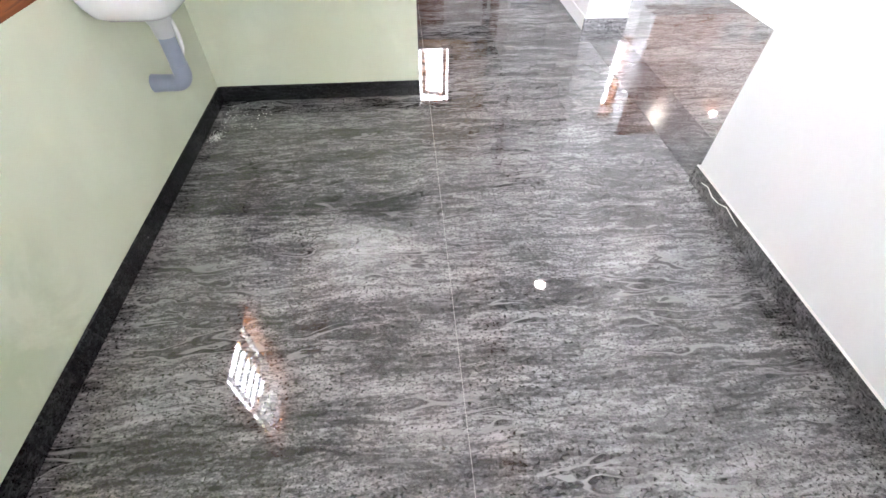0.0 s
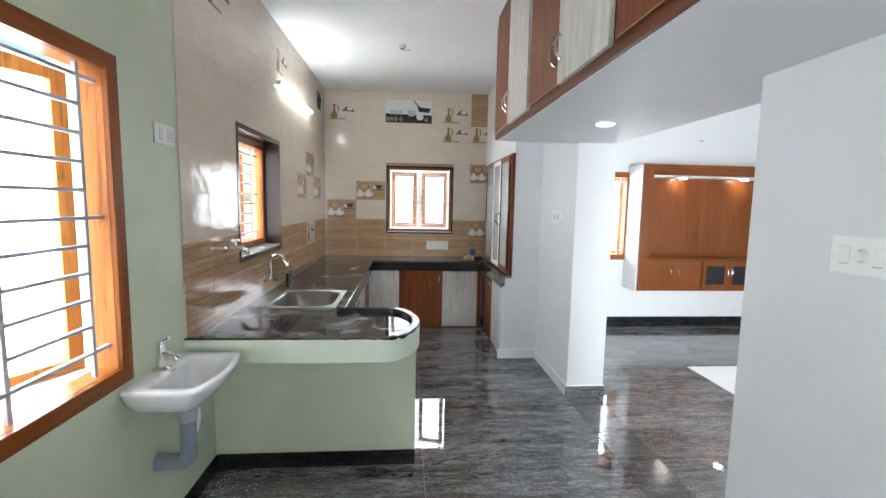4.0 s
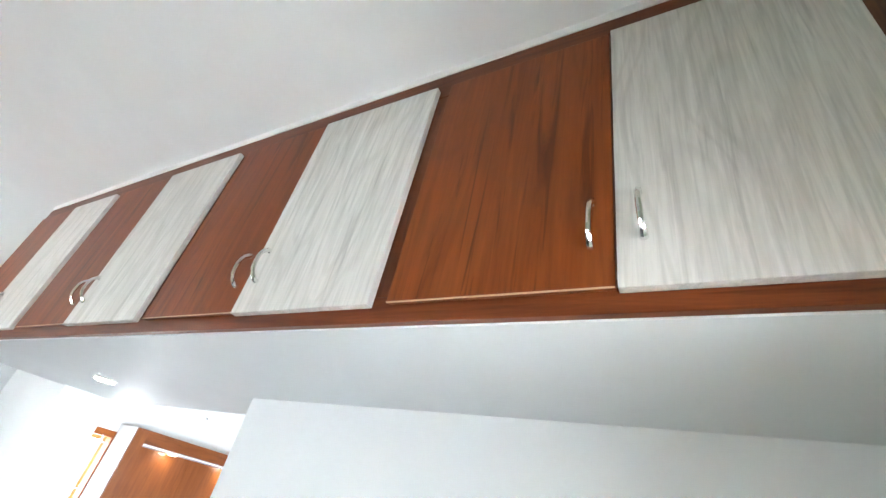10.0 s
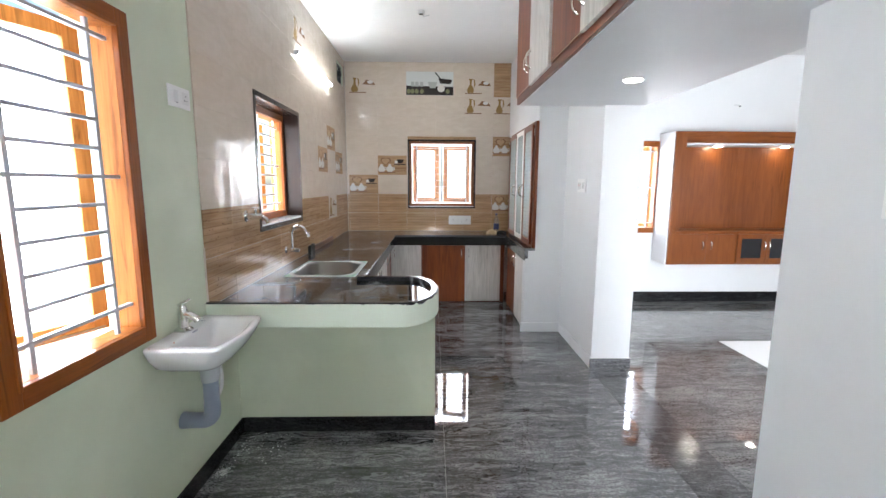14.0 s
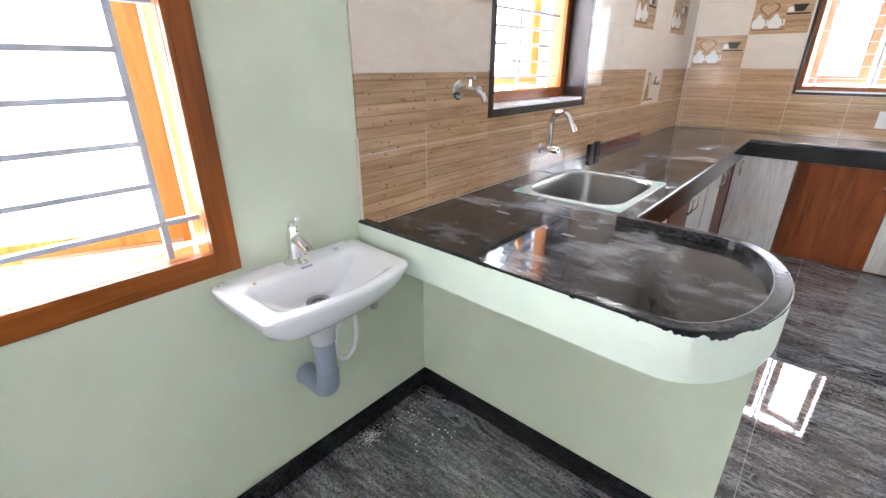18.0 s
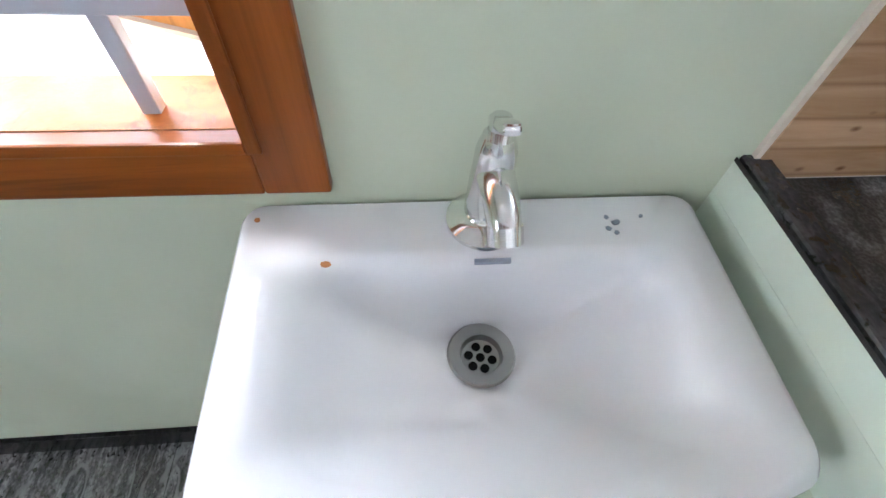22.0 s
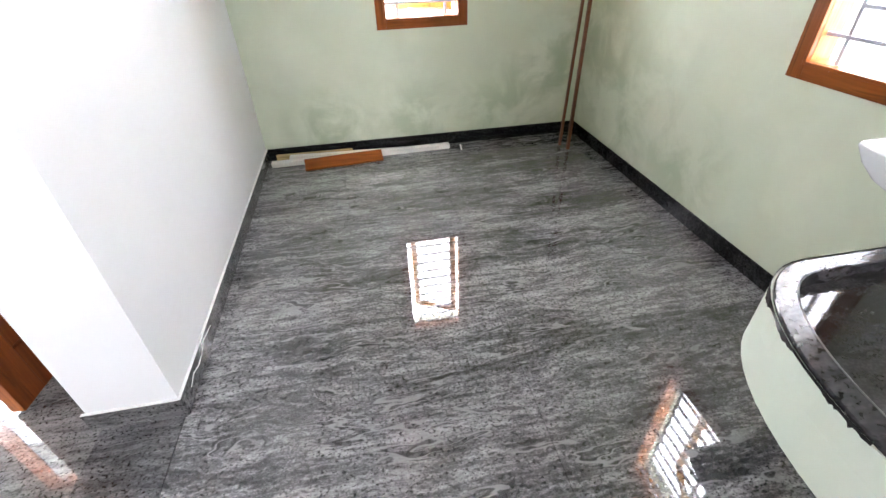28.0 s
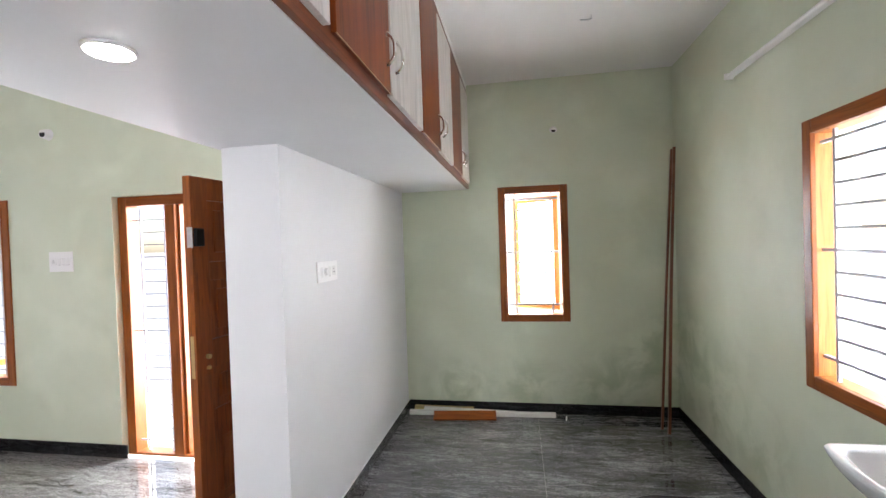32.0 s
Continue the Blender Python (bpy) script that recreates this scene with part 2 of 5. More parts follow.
def counter_stone():
    """Black granite dulled by soft grey dust that was wiped along the slab."""
    m = mat("black_granite", (0.03, 0.03, 0.03), 0.1, 0.0, 0.38)
    n, l, b = nodes(m)
    wipe = noise_tex(n, l, coords(n, l, (1.3, 5.0, 3.0), (0, 0, radians(12))), 1.6, 5, 0.6, 0.9)
    cloud = noise_tex(n, l, coords(n, l, (1.0, 0.8, 1.0)), 4.6, 5, 0.6, 1.0)
    m2 = n.new("ShaderNodeMath")
    m2.operation = "MULTIPLY"
    l.new(wipe.outputs["Fac"], m2.inputs[0])
    l.new(cloud.outputs["Fac"], m2.inputs[1])
    r = ramp(n, [(0.15, (0.012, 0.012, 0.012)), (0.26, (0.044, 0.044, 0.045)), (0.39, (0.20, 0.208, 0.218))])
    l.new(m2.outputs[0], r.inputs[0])
    speck = noise_tex(n, l, coords(n, l), 260, 2, 0.5)
    rs = ramp(n, [(0.45, (0.75, 0.75, 0.75)), (0.62, (1.5, 1.5, 1.5))])
    l.new(speck.outputs["Fac"], rs.inputs[0])
    l.new(mix(n, l, r.outputs[0], rs.outputs[0], 0.7, "MULTIPLY"), b.inputs["Base Color"])
    rr = ramp(n, [(0.15, (0.04, 0.04, 0.04)), (0.42, (0.14, 0.14, 0.14))])
    l.new(m2.outputs[0], rr.inputs[0])
    l.new(rr.outputs[0], b.inputs["Roughness"])
    return m


COUNTER = counter_stone()
BLACK_EDGE = mat("polished_black_edge", (0.013, 0.012, 0.012), 0.16)
SURROUND = mat("dark_brown_granite", (0.027, 0.016, 0.013), 0.22, 0.0, 0.35)


def wood(name, dark, light, rough, axis="z", scale=1.0, coat=0.0, contrast=0.5, rand=5.0, fine=0.88, streak=0.6, rings=0.0):
    """Wood or wood-grain laminate: broad soft streaks, fine pores and a few cathedral lines along an axis."""
    m = mat(name, light, rough)
    n, l, b = nodes(m)
    k = {"x": (1.3, 15, 15), "y": (15, 1.3, 15), "z": (15, 15, 1.3)}[axis]
    v = coords(n, l, tuple(a * scale for a in k), rand=rand)
    g = noise_tex(n, l, v, 1.0, 5, 0.6, 1.4)
    r = ramp(n, [(0.5 - contrast * 0.34, dark), (0.5 + contrast * 0.20, light)])
    l.new(g.outputs["Fac"], r.inputs[0])
    k3 = tuple(a * scale * (2.4 if a > 2 else 1.5) for a in k)
    s = noise_tex(n, l, coords(n, l, k3, rand=rand * 1.7), 1.0, 4, 0.6, 1.2)
    rs = ramp(n, [(0.56, (1, 1, 1)), (0.68, (streak, streak, streak))])
    l.new(s.outputs["Fac"], rs.inputs[0])
    streaked = mix(n, l, r.outputs[0], rs.outputs[0], 1.0, "MULTIPLY")
    k2 = tuple(a * scale * (10 if a > 2 else 5) for a in k)
    v2 = coords(n, l, k2, rand=rand)
    f = noise_tex(n, l, v2, 1.0, 4, 0.65, 0.5)
    rf = ramp(n, [(0.34, (fine, fine, fine)), (0.58, (1.04, 1.04, 1.04))])
    l.new(f.outputs["Fac"], rf.inputs[0])
    if rings:
        k4 = tuple(a * scale * (0.36 if a > 2 else 0.75) for a in k)
        swell = noise_tex(n, l, coords(n, l, k4, rand=rand * 0.6), 1.0, 2, 0.4, 0.5)
        wave = n.new("ShaderNodeMath")
        wave.operation = "MULTIPLY"
        wave.inputs[1].default_value = 95.0
        l.new(swell.outputs["Fac"], wave.inputs[0])
        line = n.new("ShaderNodeMath")
        line.operation = "SINE"
        l.new(wave.outputs[0], line.inputs[0])
        rl = ramp(n, [(0.35, (1, 1, 1)), (0.95, (1 - rings, 1 - rings, 1 - rings * 1.1))])
        l.new(line.outputs[0], rl.inputs[0])
        streaked = mix(n, l, streaked, rl.outputs[0], f.outputs["Fac"], "MULTIPLY")
    l.new(mix(n, l, streaked, rf.outputs[0], 0.9, "MULTIPLY"), b.inputs["Base Color"])
    b.inputs["Coat Weight"].default_value = coat
    b.inputs["Coat Roughness"].default_value = 0.15
    bump(n, l, b, f.outputs["Fac"], 0.10, 0.002)
    return m


TEAK = wood("teak_polish", (0.185, 0.047, 0.007), (0.285, 0.079, 0.012), 0.36, "z", coat=0.12)
TEAK_H = wood("teak_polish_across", (0.185, 0.047, 0.007), (0.285, 0.079, 0.012), 0.36, "y", coat=0.12)
MEDIA = wood("media_unit_teak", (0.125, 0.033, 0.007), (0.190, 0.057, 0.013), 0.35, "z", coat=0.2, contrast=0.8, streak=0.7)
MEDIA_X = wood("media_unit_teak_level", (0.125, 0.033, 0.007), (0.190, 0.057, 0.013), 0.35, "x", coat=0.2, contrast=0.8, streak=0.7)
DARKSTRIP = wood("dark_strip_wood", (0.09, 0.024, 0.009), (0.17, 0.050, 0.017), 0.4, "z")
# Lighter than the casing teak; sun on the open sashes is in the colour.
SASH = wood("sunlit_sash_wood", (0.40, 0.165, 0.035), (0.52, 0.235, 0.060), 0.4, "z")
# SASH made paler: window glare is put into the wood's colour.
GLARE_SASH = wood("glare_sash_wood", (0.50, 0.25, 0.12), (0.64, 0.37, 0.21), 0.45, "z")
# Casing teak made paler and yellower, for daylight falling on the reveals.
LIT_REVEAL = wood("lit_reveal_wood", (0.36, 0.122, 0.026), (0.46, 0.172, 0.046), 0.4, "z")
REDWOOD = wood("red_brown_laminate", (0.120, 0.026, 0.006), (0.225, 0.056, 0.012), 0.36, "z", scale=0.7, coat=0.04, contrast=0.8, streak=0.50, rings=0.16)
REDFRAME = wood("red_brown_frame", (0.09, 0.021, 0.007), (0.155, 0.040, 0.012), 0.36, "y", coat=0.15)
PALEWOOD = wood("pale_grey_laminate", (0.545, 0.520, 0.485), (0.650, 0.628, 0.592), 0.45, "z", scale=0.8, contrast=0.6, fine=0.84, streak=0.80, rings=0.16)
DOORWOOD = wood("door_teak", (0.16, 0.036, 0.006), (0.265, 0.066, 0.012), 0.35, "z", coat=0.3)
CHROME = mat("chrome", (0.78, 0.78, 0.77), 0.12, 1.0)
STEEL = mat("brushed_steel", (0.40, 0.40, 0.39), 0.33, 1.0)
BOWL = mat("dull_sink_steel", (0.25, 0.25, 0.235), 0.28, 0.95)
# Whiter than IRON: the glare on these bars is put into the colour.
IRON_GLARE = mat("painted_iron_glare", (0.82, 0.83, 0.84), 0.4)
CERAMIC = mat("white_ceramic", (0.80, 0.81, 0.83), 0.08)
PLASTIC = mat("white_plastic", (0.78, 0.78, 0.77), 0.3)
PVC = mat("grey_plastic_pipe", (0.25, 0.29, 0.36), 0.35)
IRON = mat("pale_painted_iron", (0.50, 0.53, 0.60), 0.4)
BLACK = mat("black_glass", (0.01, 0.01, 0.012), 0.08)
RUBBER = mat("black_rubber", (0.015, 0.015, 0.015), 0.5)
BLACK_MATT = mat("black_lacquer", (0.006, 0.006, 0.006), 0.5, 0.0, 0.15)
PALE_STEEL = mat("pale_zinc_plate", (0.45, 0.46, 0.45), 0.42, 0.5)
MARBLE = mat("white_marble", (0.78, 0.78, 0.77), 0.08)
GROUND = paint("pale_concrete", (0.5, 0.49, 0.46), (0.6, 0.59, 0.56), 0.9)
GLASS = mat("window_glass", (1, 1, 1), 0.02)
GLASS.node_tree.nodes["Principled BSDF"].inputs["Transmission Weight"].default_value = 1.0
RIBGLASS = mat("ribbed_cabinet_glass", (0.40, 0.455, 0.445), 0.15)


def glow(name, color, power):
    m = mat(name, color, 0.4)
    b = m.node_tree.nodes["Principled BSDF"]
    b.inputs["Emission Color"].default_value = (*color, 1)
    b.inputs["Emission Strength"].default_value = power
    return m


TUBE = glow("lit_tube", (0.95, 0.98, 1.0), 40)
LAMP = glow("lit_diffuser", (1.0, 0.98, 0.95), 30)
SPOT = glow("lit_spot", (1.0, 0.92, 0.80), 45)


def tile_mat(name, c1, c2, rough=0.08):
    m = mat(name, c1, rough)
    n, l, b = nodes(m)
    v = coords(n, l, (1, 1, 3), rand=4.0)
    t = noise_tex(n, l, v, 5, 4, 0.6, 0.8)
    r = ramp(n, [(0.35, c1), (0.7, c2)])
    l.new(t.outputs["Fac"], r.inputs[0])
    l.new(r.outputs[0], b.inputs["Base Color"])
    b.inputs["Specular IOR Level"].default_value = 0.36
    wave = noise_tex(n, l, coords(n, l, rand=4.0), 7, 2, 0.5)
    bump(n, l, b, wave.outputs["Fac"], 1.0, 0.0035)
    return m


BEIGE = tile_mat("beige_tile", (0.64, 0.548, 0.450), (0.70, 0.612, 0.520), 0.10)


def plank_tile():
    """Glazed tile printed with pale wooden boards and dark knots."""
    m = mat("wood_print_tile", (0.45, 0.28, 0.15), 0.14)
    n, l, b = nodes(m)
    g = noise_tex(n, l, coords(n, l, (3, 3, 40), rand=6.0), 1.0, 5, 0.6, 0.6)
    r = ramp(n, [(0.3, (0.36, 0.213, 0.105)), (0.7, (0.56, 0.378, 0.228))])
    l.new(g.outputs["Fac"], r.inputs[0])
    vo = n.new("ShaderNodeTexVoronoi")
    vo.inputs["Scale"].default_value = 1.0
    l.new(coords(n, l, (25, 25, 40), rand=6.0).outputs[0], vo.inputs["Vector"])
    vo.inputs["Randomness"].default_value = 0.9
    rk = ramp(n, [(0.05, (0.20, 0.10, 0.05)), (0.19, (1, 1, 1))])
    l.new(vo.outputs["Distance"], rk.inputs[0])
    c = mix(n, l, r.outputs[0], rk.outputs[0], 0.85, "MULTIPLY")
    sep = n.new("ShaderNodeSeparateXYZ")
    tc = n.new("ShaderNodeTexCoord")
    l.new(tc.outputs["Object"], sep.inputs[0])
    mo = n.new("ShaderNodeMath")
    mo.operation = "PINGPONG"
    step = n.new("ShaderNodeMath")
    step.operation = "SNAP"
    l.new(sep.outputs[2], step.inputs[0])
    step.inputs[1].default_value = 0.036
    tone = n.new("ShaderNodeTexWhiteNoise")
    tone.noise_dimensions = "1D"
    l.new(step.outputs[0], tone.inputs["W"])
    rt = ramp(n, [(0.0, (0.87, 0.85, 0.83)), (1.0, (1.06, 1.06, 1.06))])
    l.new(tone.outputs["Value"], rt.inputs[0])
    c = mix(n, l, c, rt.outputs[0], 1.0, "MULTIPLY")
    l.new(sep.outputs[2], mo.inputs[0])
    mo.inputs[1].default_value = 0.018
    rl = ramp(n, [(0.0005, (0.34, 0.23, 0.15)), (0.0019, (1, 1, 1))])
    l.new(mo.outputs[0], rl.inputs[0])
    c = mix(n, l, c, rl.outputs[0], 0.5, "MULTIPLY")
    l.new(c, b.inputs["Base Color"])
    return m


PLANK = plank_tile()
TEAK_X = wood("teak_polish_level", (0.185, 0.047, 0.007), (0.285, 0.079, 0.012), 0.36, "x", coat=0.12)
REDFRAME_V = wood("red_brown_stile", (0.09, 0.021, 0.007), (0.155, 0.040, 0.012), 0.36, "z", coat=0.15)
SKIRT_GREY = granite("speckled_granite", (0.03, 0.03, 0.031), (0.075, 0.075, 0.077), (0.17, 0.17, 0.172), 0.15)
for teak in (TEAK, TEAK_H, TEAK_X, SASH, GLARE_SASH, LIT_REVEAL, REDWOOD, REDFRAME, REDFRAME_V, MEDIA, MEDIA_X, DOORWOOD):
    teak.node_tree.nodes["Principled BSDF"].inputs["Specular IOR Level"].default_value = 0.2
BRASS = mat("dull_brass", (0.55, 0.40, 0.18), 0.35, 1.0)
GROUTDARK = mat("pale_joint", (0.42, 0.41, 0.40), 0.7)
WHITE_LAM = mat("white_laminate", (0.74, 0.73, 0.70), 0.35)
PLY = wood("yellow_plywood", (0.42, 0.30, 0.12), (0.55, 0.42, 0.20), 0.6, "x")
TAPED = mat("smeared_steel", (0.56, 0.60, 0.58), 0.32, 0.6)
FILM = mat("green_film", (0.30, 0.52, 0.42), 0.35)
PVC_PALE = mat("pale_grey_plastic", (0.46, 0.48, 0.49), 0.35)
PLASTIC2 = mat("glossy_white_plastic", (0.80, 0.80, 0.79), 0.2)
RUST = mat("rust_stain", (0.50, 0.20, 0.06), 0.6)
BOTTLE = mat("clear_plastic", (0.85, 0.90, 0.95), 0.08)
BOTTLE.node_tree.nodes["Principled BSDF"].inputs["Transmission Weight"].default_value = 0.9
BLUE = mat("dark_blue_label", (0.02, 0.03, 0.12), 0.4)
CLOTH = mat("tan_cloth", (0.50, 0.36, 0.22), 0.9)
POLISHED = mat("polished_black_granite", (0.05, 0.05, 0.052), 0.12)
RED_MARK = mat("red_plastic", (0.6, 0.05, 0.03), 0.4)
LIP_STONE = granite("worn_black_granite", (0.016, 0.015, 0.017), (0.032, 0.031, 0.034), (0.07, 0.069, 0.074), 0.16, spec=0.45)
PALE_EDGE = mat("pale_edge_band", (0.52, 0.36, 0.24), 0.5)
SMEAR = mat("cement_smear", (0.16, 0.162, 0.165), 0.5)
DUST = mat("white_plaster", (0.75, 0.75, 0.73), 0.9)
PRINT_BROWN = mat("print_brown", (0.24, 0.13, 0.07), 0.15)
PRINT_GOLD = mat("print_gold", (0.30, 0.19, 0.07), 0.15)
PRINT_TAN = mat("print_tan", (0.50, 0.33, 0.19), 0.15)
PRINT_PALE = mat("print_pale", (0.72, 0.70, 0.66), 0.12)
PRINT_DARK = mat("print_dark", (0.03, 0.025, 0.022), 0.12)
PRINT_GREY = mat("print_grey", (0.45, 0.47, 0.45), 0.12)
PRINT_OLIVE = mat("print_olive", (0.20, 0.20, 0.11), 0.15)
PRINT_WHITE = mat("print_white", (0.68, 0.70, 0.68), 0.12)
GROUT = mat("pale_grout", (0.62, 0.55, 0.46), 0.6)


# ---- building helpers ----
def thing(name, loc, label, category, group="", kind=""):
    ob = new(name)
    ob.empty_display_size = 0.1
    ob.location = loc
    return tagged(ob, label, category, group, kind)


def root_of(ob):
    p = Vector((0, 0, 0))
    while ob is not None:
        p = p + ob.location
        ob = ob.parent
    return p


def finish(name, bm, material, smooth=False):
    me = bpy.data.meshes.new(name)
    bmesh.ops.recalc_face_normals(bm, faces=bm.faces)
    bm.to_mesh(me)
    bm.free()
    for m in material if isinstance(material, (list, tuple)) else (material,):
        me.materials.append(m)
    if smooth:
        me.polygons.foreach_set("use_smooth", [True] * len(me.polygons))
        me.set_sharp_from_angle(angle=radians(35))
    return me


def part(name, bm, material, parent=None, label="", smooth=False):
    """One mesh, built in world coordinates, as a part of a thing or of a part."""
    if parent is not None:
        bmesh.ops.translate(bm, verts=bm.verts, vec=-root_of(parent))
    ob = new(name, finish(name, bm, material, smooth))
    ob.parent = parent
    if label:
        ob["label"] = label
    return ob


def solid(name, bm, material, label, category, kind="", smooth=False, group=""):
    return tagged(part(name, bm, material, None, "", smooth), label, category, group, kind)


def box(bm, x0, x1, y0, y1, z0, z1, bevel=0.0, seg=2):
    m = Matrix.LocRotScale(((x0 + x1) / 2, (y0 + y1) / 2, (z0 + z1) / 2), None, (abs(x1 - x0), abs(y1 - y0), abs(z1 - z0)))
    made = bmesh.ops.create_cube(bm, size=1, matrix=m)["verts"]
    if bevel:
        edges = list({e for v in made for e in v.link_edges})
        bmesh.ops.bevel(bm, geom=edges, offset=bevel, segments=seg, affect="EDGES", profile=0.6)
    return bm


def cube(x0, x1, y0, y1, z0, z1, bevel=0.0, seg=2):
    return box(bmesh.new(), x0, x1, y0, y1, z0, z1, bevel, seg)


def tube(bm, points, radius, sides=12, caps=True):
    """A round bar swept along points; radius may be one number or one for each point."""
    pts = [Vector(p) for p in points]
    rad = radius if isinstance(radius, (list, tuple)) else [radius] * len(pts)
    rings = []
    up = None
    for i, p in enumerate(pts):
        d = (pts[min(i + 1, len(pts) - 1)] - pts[max(i - 1, 0)]).normalized()
        if up is None:
            up = d.orthogonal().normalized()
        up = (up - d * up.dot(d)).normalized()
        side = d.cross(up)
        rings.append([bm.verts.new(p + rad[i] * (math.cos(a) * up + math.sin(a) * side)) for a in [2 * math.pi * k / sides for k in range(sides)]])
    for a, b in zip(rings, rings[1:]):
        for k in range(sides):
            bm.faces.new((a[k], a[(k + 1) % sides], b[(k + 1) % sides], b[k]))
    if caps:
        bm.faces.new(rings[0][::-1])
        bm.faces.new(rings[-1])
    return bm


def arc(centre, r, a0, a1, steps, u, v):
    c, u, v = Vector(centre), Vector(u), Vector(v)
    return [c + r * (math.cos(radians(a0 + (a1 - a0) * k / steps)) * u + math.sin(radians(a0 + (a1 - a0) * k / steps)) * v) for k in range(steps + 1)]


def prism(bm, outline, z0, z1):
    """A slab from an outline in plan."""
    low = [bm.verts.new((x, y, z0)) for x, y in outline]
    top = [bm.verts.new((x, y, z1)) for x, y in outline]
    bm.faces.new(low[::-1])
    bm.faces.new(top)
    for k in range(len(low)):
        j = (k + 1) % len(low)
        bm.faces.new((low[k], low[j], top[j], top[k]))
    return bm


def wall_cells(along, a0, a1, t0, t1, z0, z1, holes):
    """A wall along x or y with rectangular openings (a0, a1, z0, z1)."""
    bm = bmesh.new()
    cuts = sorted({a0, a1, *[h[0] for h in holes], *[h[1] for h in holes]})
    for p, q in zip(cuts, cuts[1:]):
        open_z = sorted((h[2], h[3]) for h in holes if h[0] <= p and h[1] >= q)
        z = z0
        for lo, hi in [*open_z, (z1, z1)]:
            if lo > z + 1e-6:
                if along == "y":
                    box(bm, t0, t1, p, q, z, lo)
                else:
                    box(bm, p, q, t0, t1, z, lo)
            z = max(z, hi)
    bmesh.ops.remove_doubles(bm, verts=bm.verts, dist=1e-5)
    bm.verts.index_update()
    seen = {}
    for f in bm.faces:
        seen.setdefault(tuple(sorted(v.index for v in f.verts)), []).append(f)
    bmesh.ops.delete(bm, geom=[f for fs in seen.values() if len(fs) > 1 for f in fs], context="FACES_ONLY")
    return bm


def structure(name, bm, material, label, category):
    return solid(name, bm, material, label, category, "structure")


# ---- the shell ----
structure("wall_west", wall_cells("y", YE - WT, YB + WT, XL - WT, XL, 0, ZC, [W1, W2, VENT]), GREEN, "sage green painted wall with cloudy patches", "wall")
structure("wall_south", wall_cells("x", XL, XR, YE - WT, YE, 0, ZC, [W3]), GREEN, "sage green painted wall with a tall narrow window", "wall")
WALL_N = structure("wall_north", wall_cells("x", XL, XR2, YB, YB + WT, 0, ZC, [W4]), WHITE, "kitchen wall behind glossy tiles", "wall")
structure("wall_east", cube(XR, WALL_X, YE - WT, WALL_END, 0, SOFFIT), WHITE, "smooth white painted wall beside the dining space", "wall")
structure("wall_upper", cube(1.36, XR2, YE - WT, PILLAR_Y, SOFFIT + 0.1, ZC), WHITE, "white wall above the wide opening", "wall")
structure("wall_pillar", cube(PILLAR_X, XR2, PILLAR_Y, YB, 0, ZC), WHITE, "white painted pillar and wall between kitchen and living room", "wall")
structure("wall_niche", cube(JOG_X, PILLAR_X, JOG_Y, JOG_Y + 0.11, 0, ZC), WHITE, "white wall return beside the kitchen cupboards", "wall")
structure("wall_niche_low", cube(LEG_X + 0.004, JOG_X, JOG_Y - 0.004, JOG_Y + 0.10, 0, CT - 0.024), WHITE, "white plastered end of the kitchen counter", "wall")
structure("wall_niche_top", cube(JOG_X, PILLAR_X, JOG_Y + 0.11, YB, 2.10, ZC), WHITE, "wall above the glass cupboard", "wall")
structure("ceiling", cube(XL, 1.36, YE, YB, ZC, ZC + 0.12), CEIL, "plain white painted ceiling", "ceiling")
structure("ceiling_living", cube(1.36, LIV_X1, YE - WT, YB, ZC + 0.002, ZC + 0.12), CEIL, "plain white living room ceiling", "ceiling")
structure("ceiling_edge", cube(LOFT_X - 0.004, 0.80, YE, LOFT_Y, LOFT_TOP, ZC), CEIL, "white plaster strip above the loft cupboard", "ceiling")
structure("loft_slab", cube(LOFT_X + 0.02, XR2, YE, PILLAR_Y, SOFFIT, SOFFIT + 0.1), WHITE, "white painted underside of the storage loft", "ceiling")
structure("loft_slab_end", cube(LOFT_X + 0.02, PILLAR_X, PILLAR_Y, LOFT_Y, SOFFIT, SOFFIT + 0.1), WHITE, "white painted end of the storage loft slab", "ceiling")
structure("loft_end_wall", cube(LOFT_X + 0.02, PILLAR_X, LOFT_Y - 0.03, LOFT_Y, SOFFIT + 0.1, ZC), WHITE, "white end wall of the storage loft", "wall")
structure("wall_living_north", wall_cells("x", XR2, LIV_X1, LIV_Y1, LIV_Y1 + WT, 0, ZC, [LW]), WHITE, "white living room wall", "wall")
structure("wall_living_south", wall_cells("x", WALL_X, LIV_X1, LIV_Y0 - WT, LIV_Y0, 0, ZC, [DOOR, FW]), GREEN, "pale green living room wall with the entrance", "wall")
structure("wall_living_east", cube(LIV_X1, LIV_X1 + WT, LIV_Y0 - WT, LIV_Y1 + WT, 0, ZC), WHITE, "plain white living room wall", "wall")
FLOOR = structure("floor", cube(XL, 1.252, YE, YB, -0.12, -0.012), GROUTDARK, "polished grey granite floor in large slabs", "floor")
FLOOR_L = structure("floor_living", cube(1.252, LIV_X1, LIV_Y0, LIV_Y1, -0.12, -0.012), GROUTDARK, "polished grey granite living room floor", "floor")
structure("ground", cube(-400, 400, -400, 400, -0.5, -0.16), GROUND, "pale open ground outside", "ground")


# ---- skirting ----
def skirting(name, x0, x1, y0, y1, h, material, label):
    ob = structure(name, cube(x0, x1, y0, y1, 0, h, 0.0015, 1), material, label, "baseboard")
    if material is SKIRT_GREY:
        part("caulk_line", cube(x0 + 0.001, x1 - 0.001, y0 + 0.001, y1 - 0.001, h - 0.001, h + 0.0022), PLASTIC, ob, "thin white line of filler")


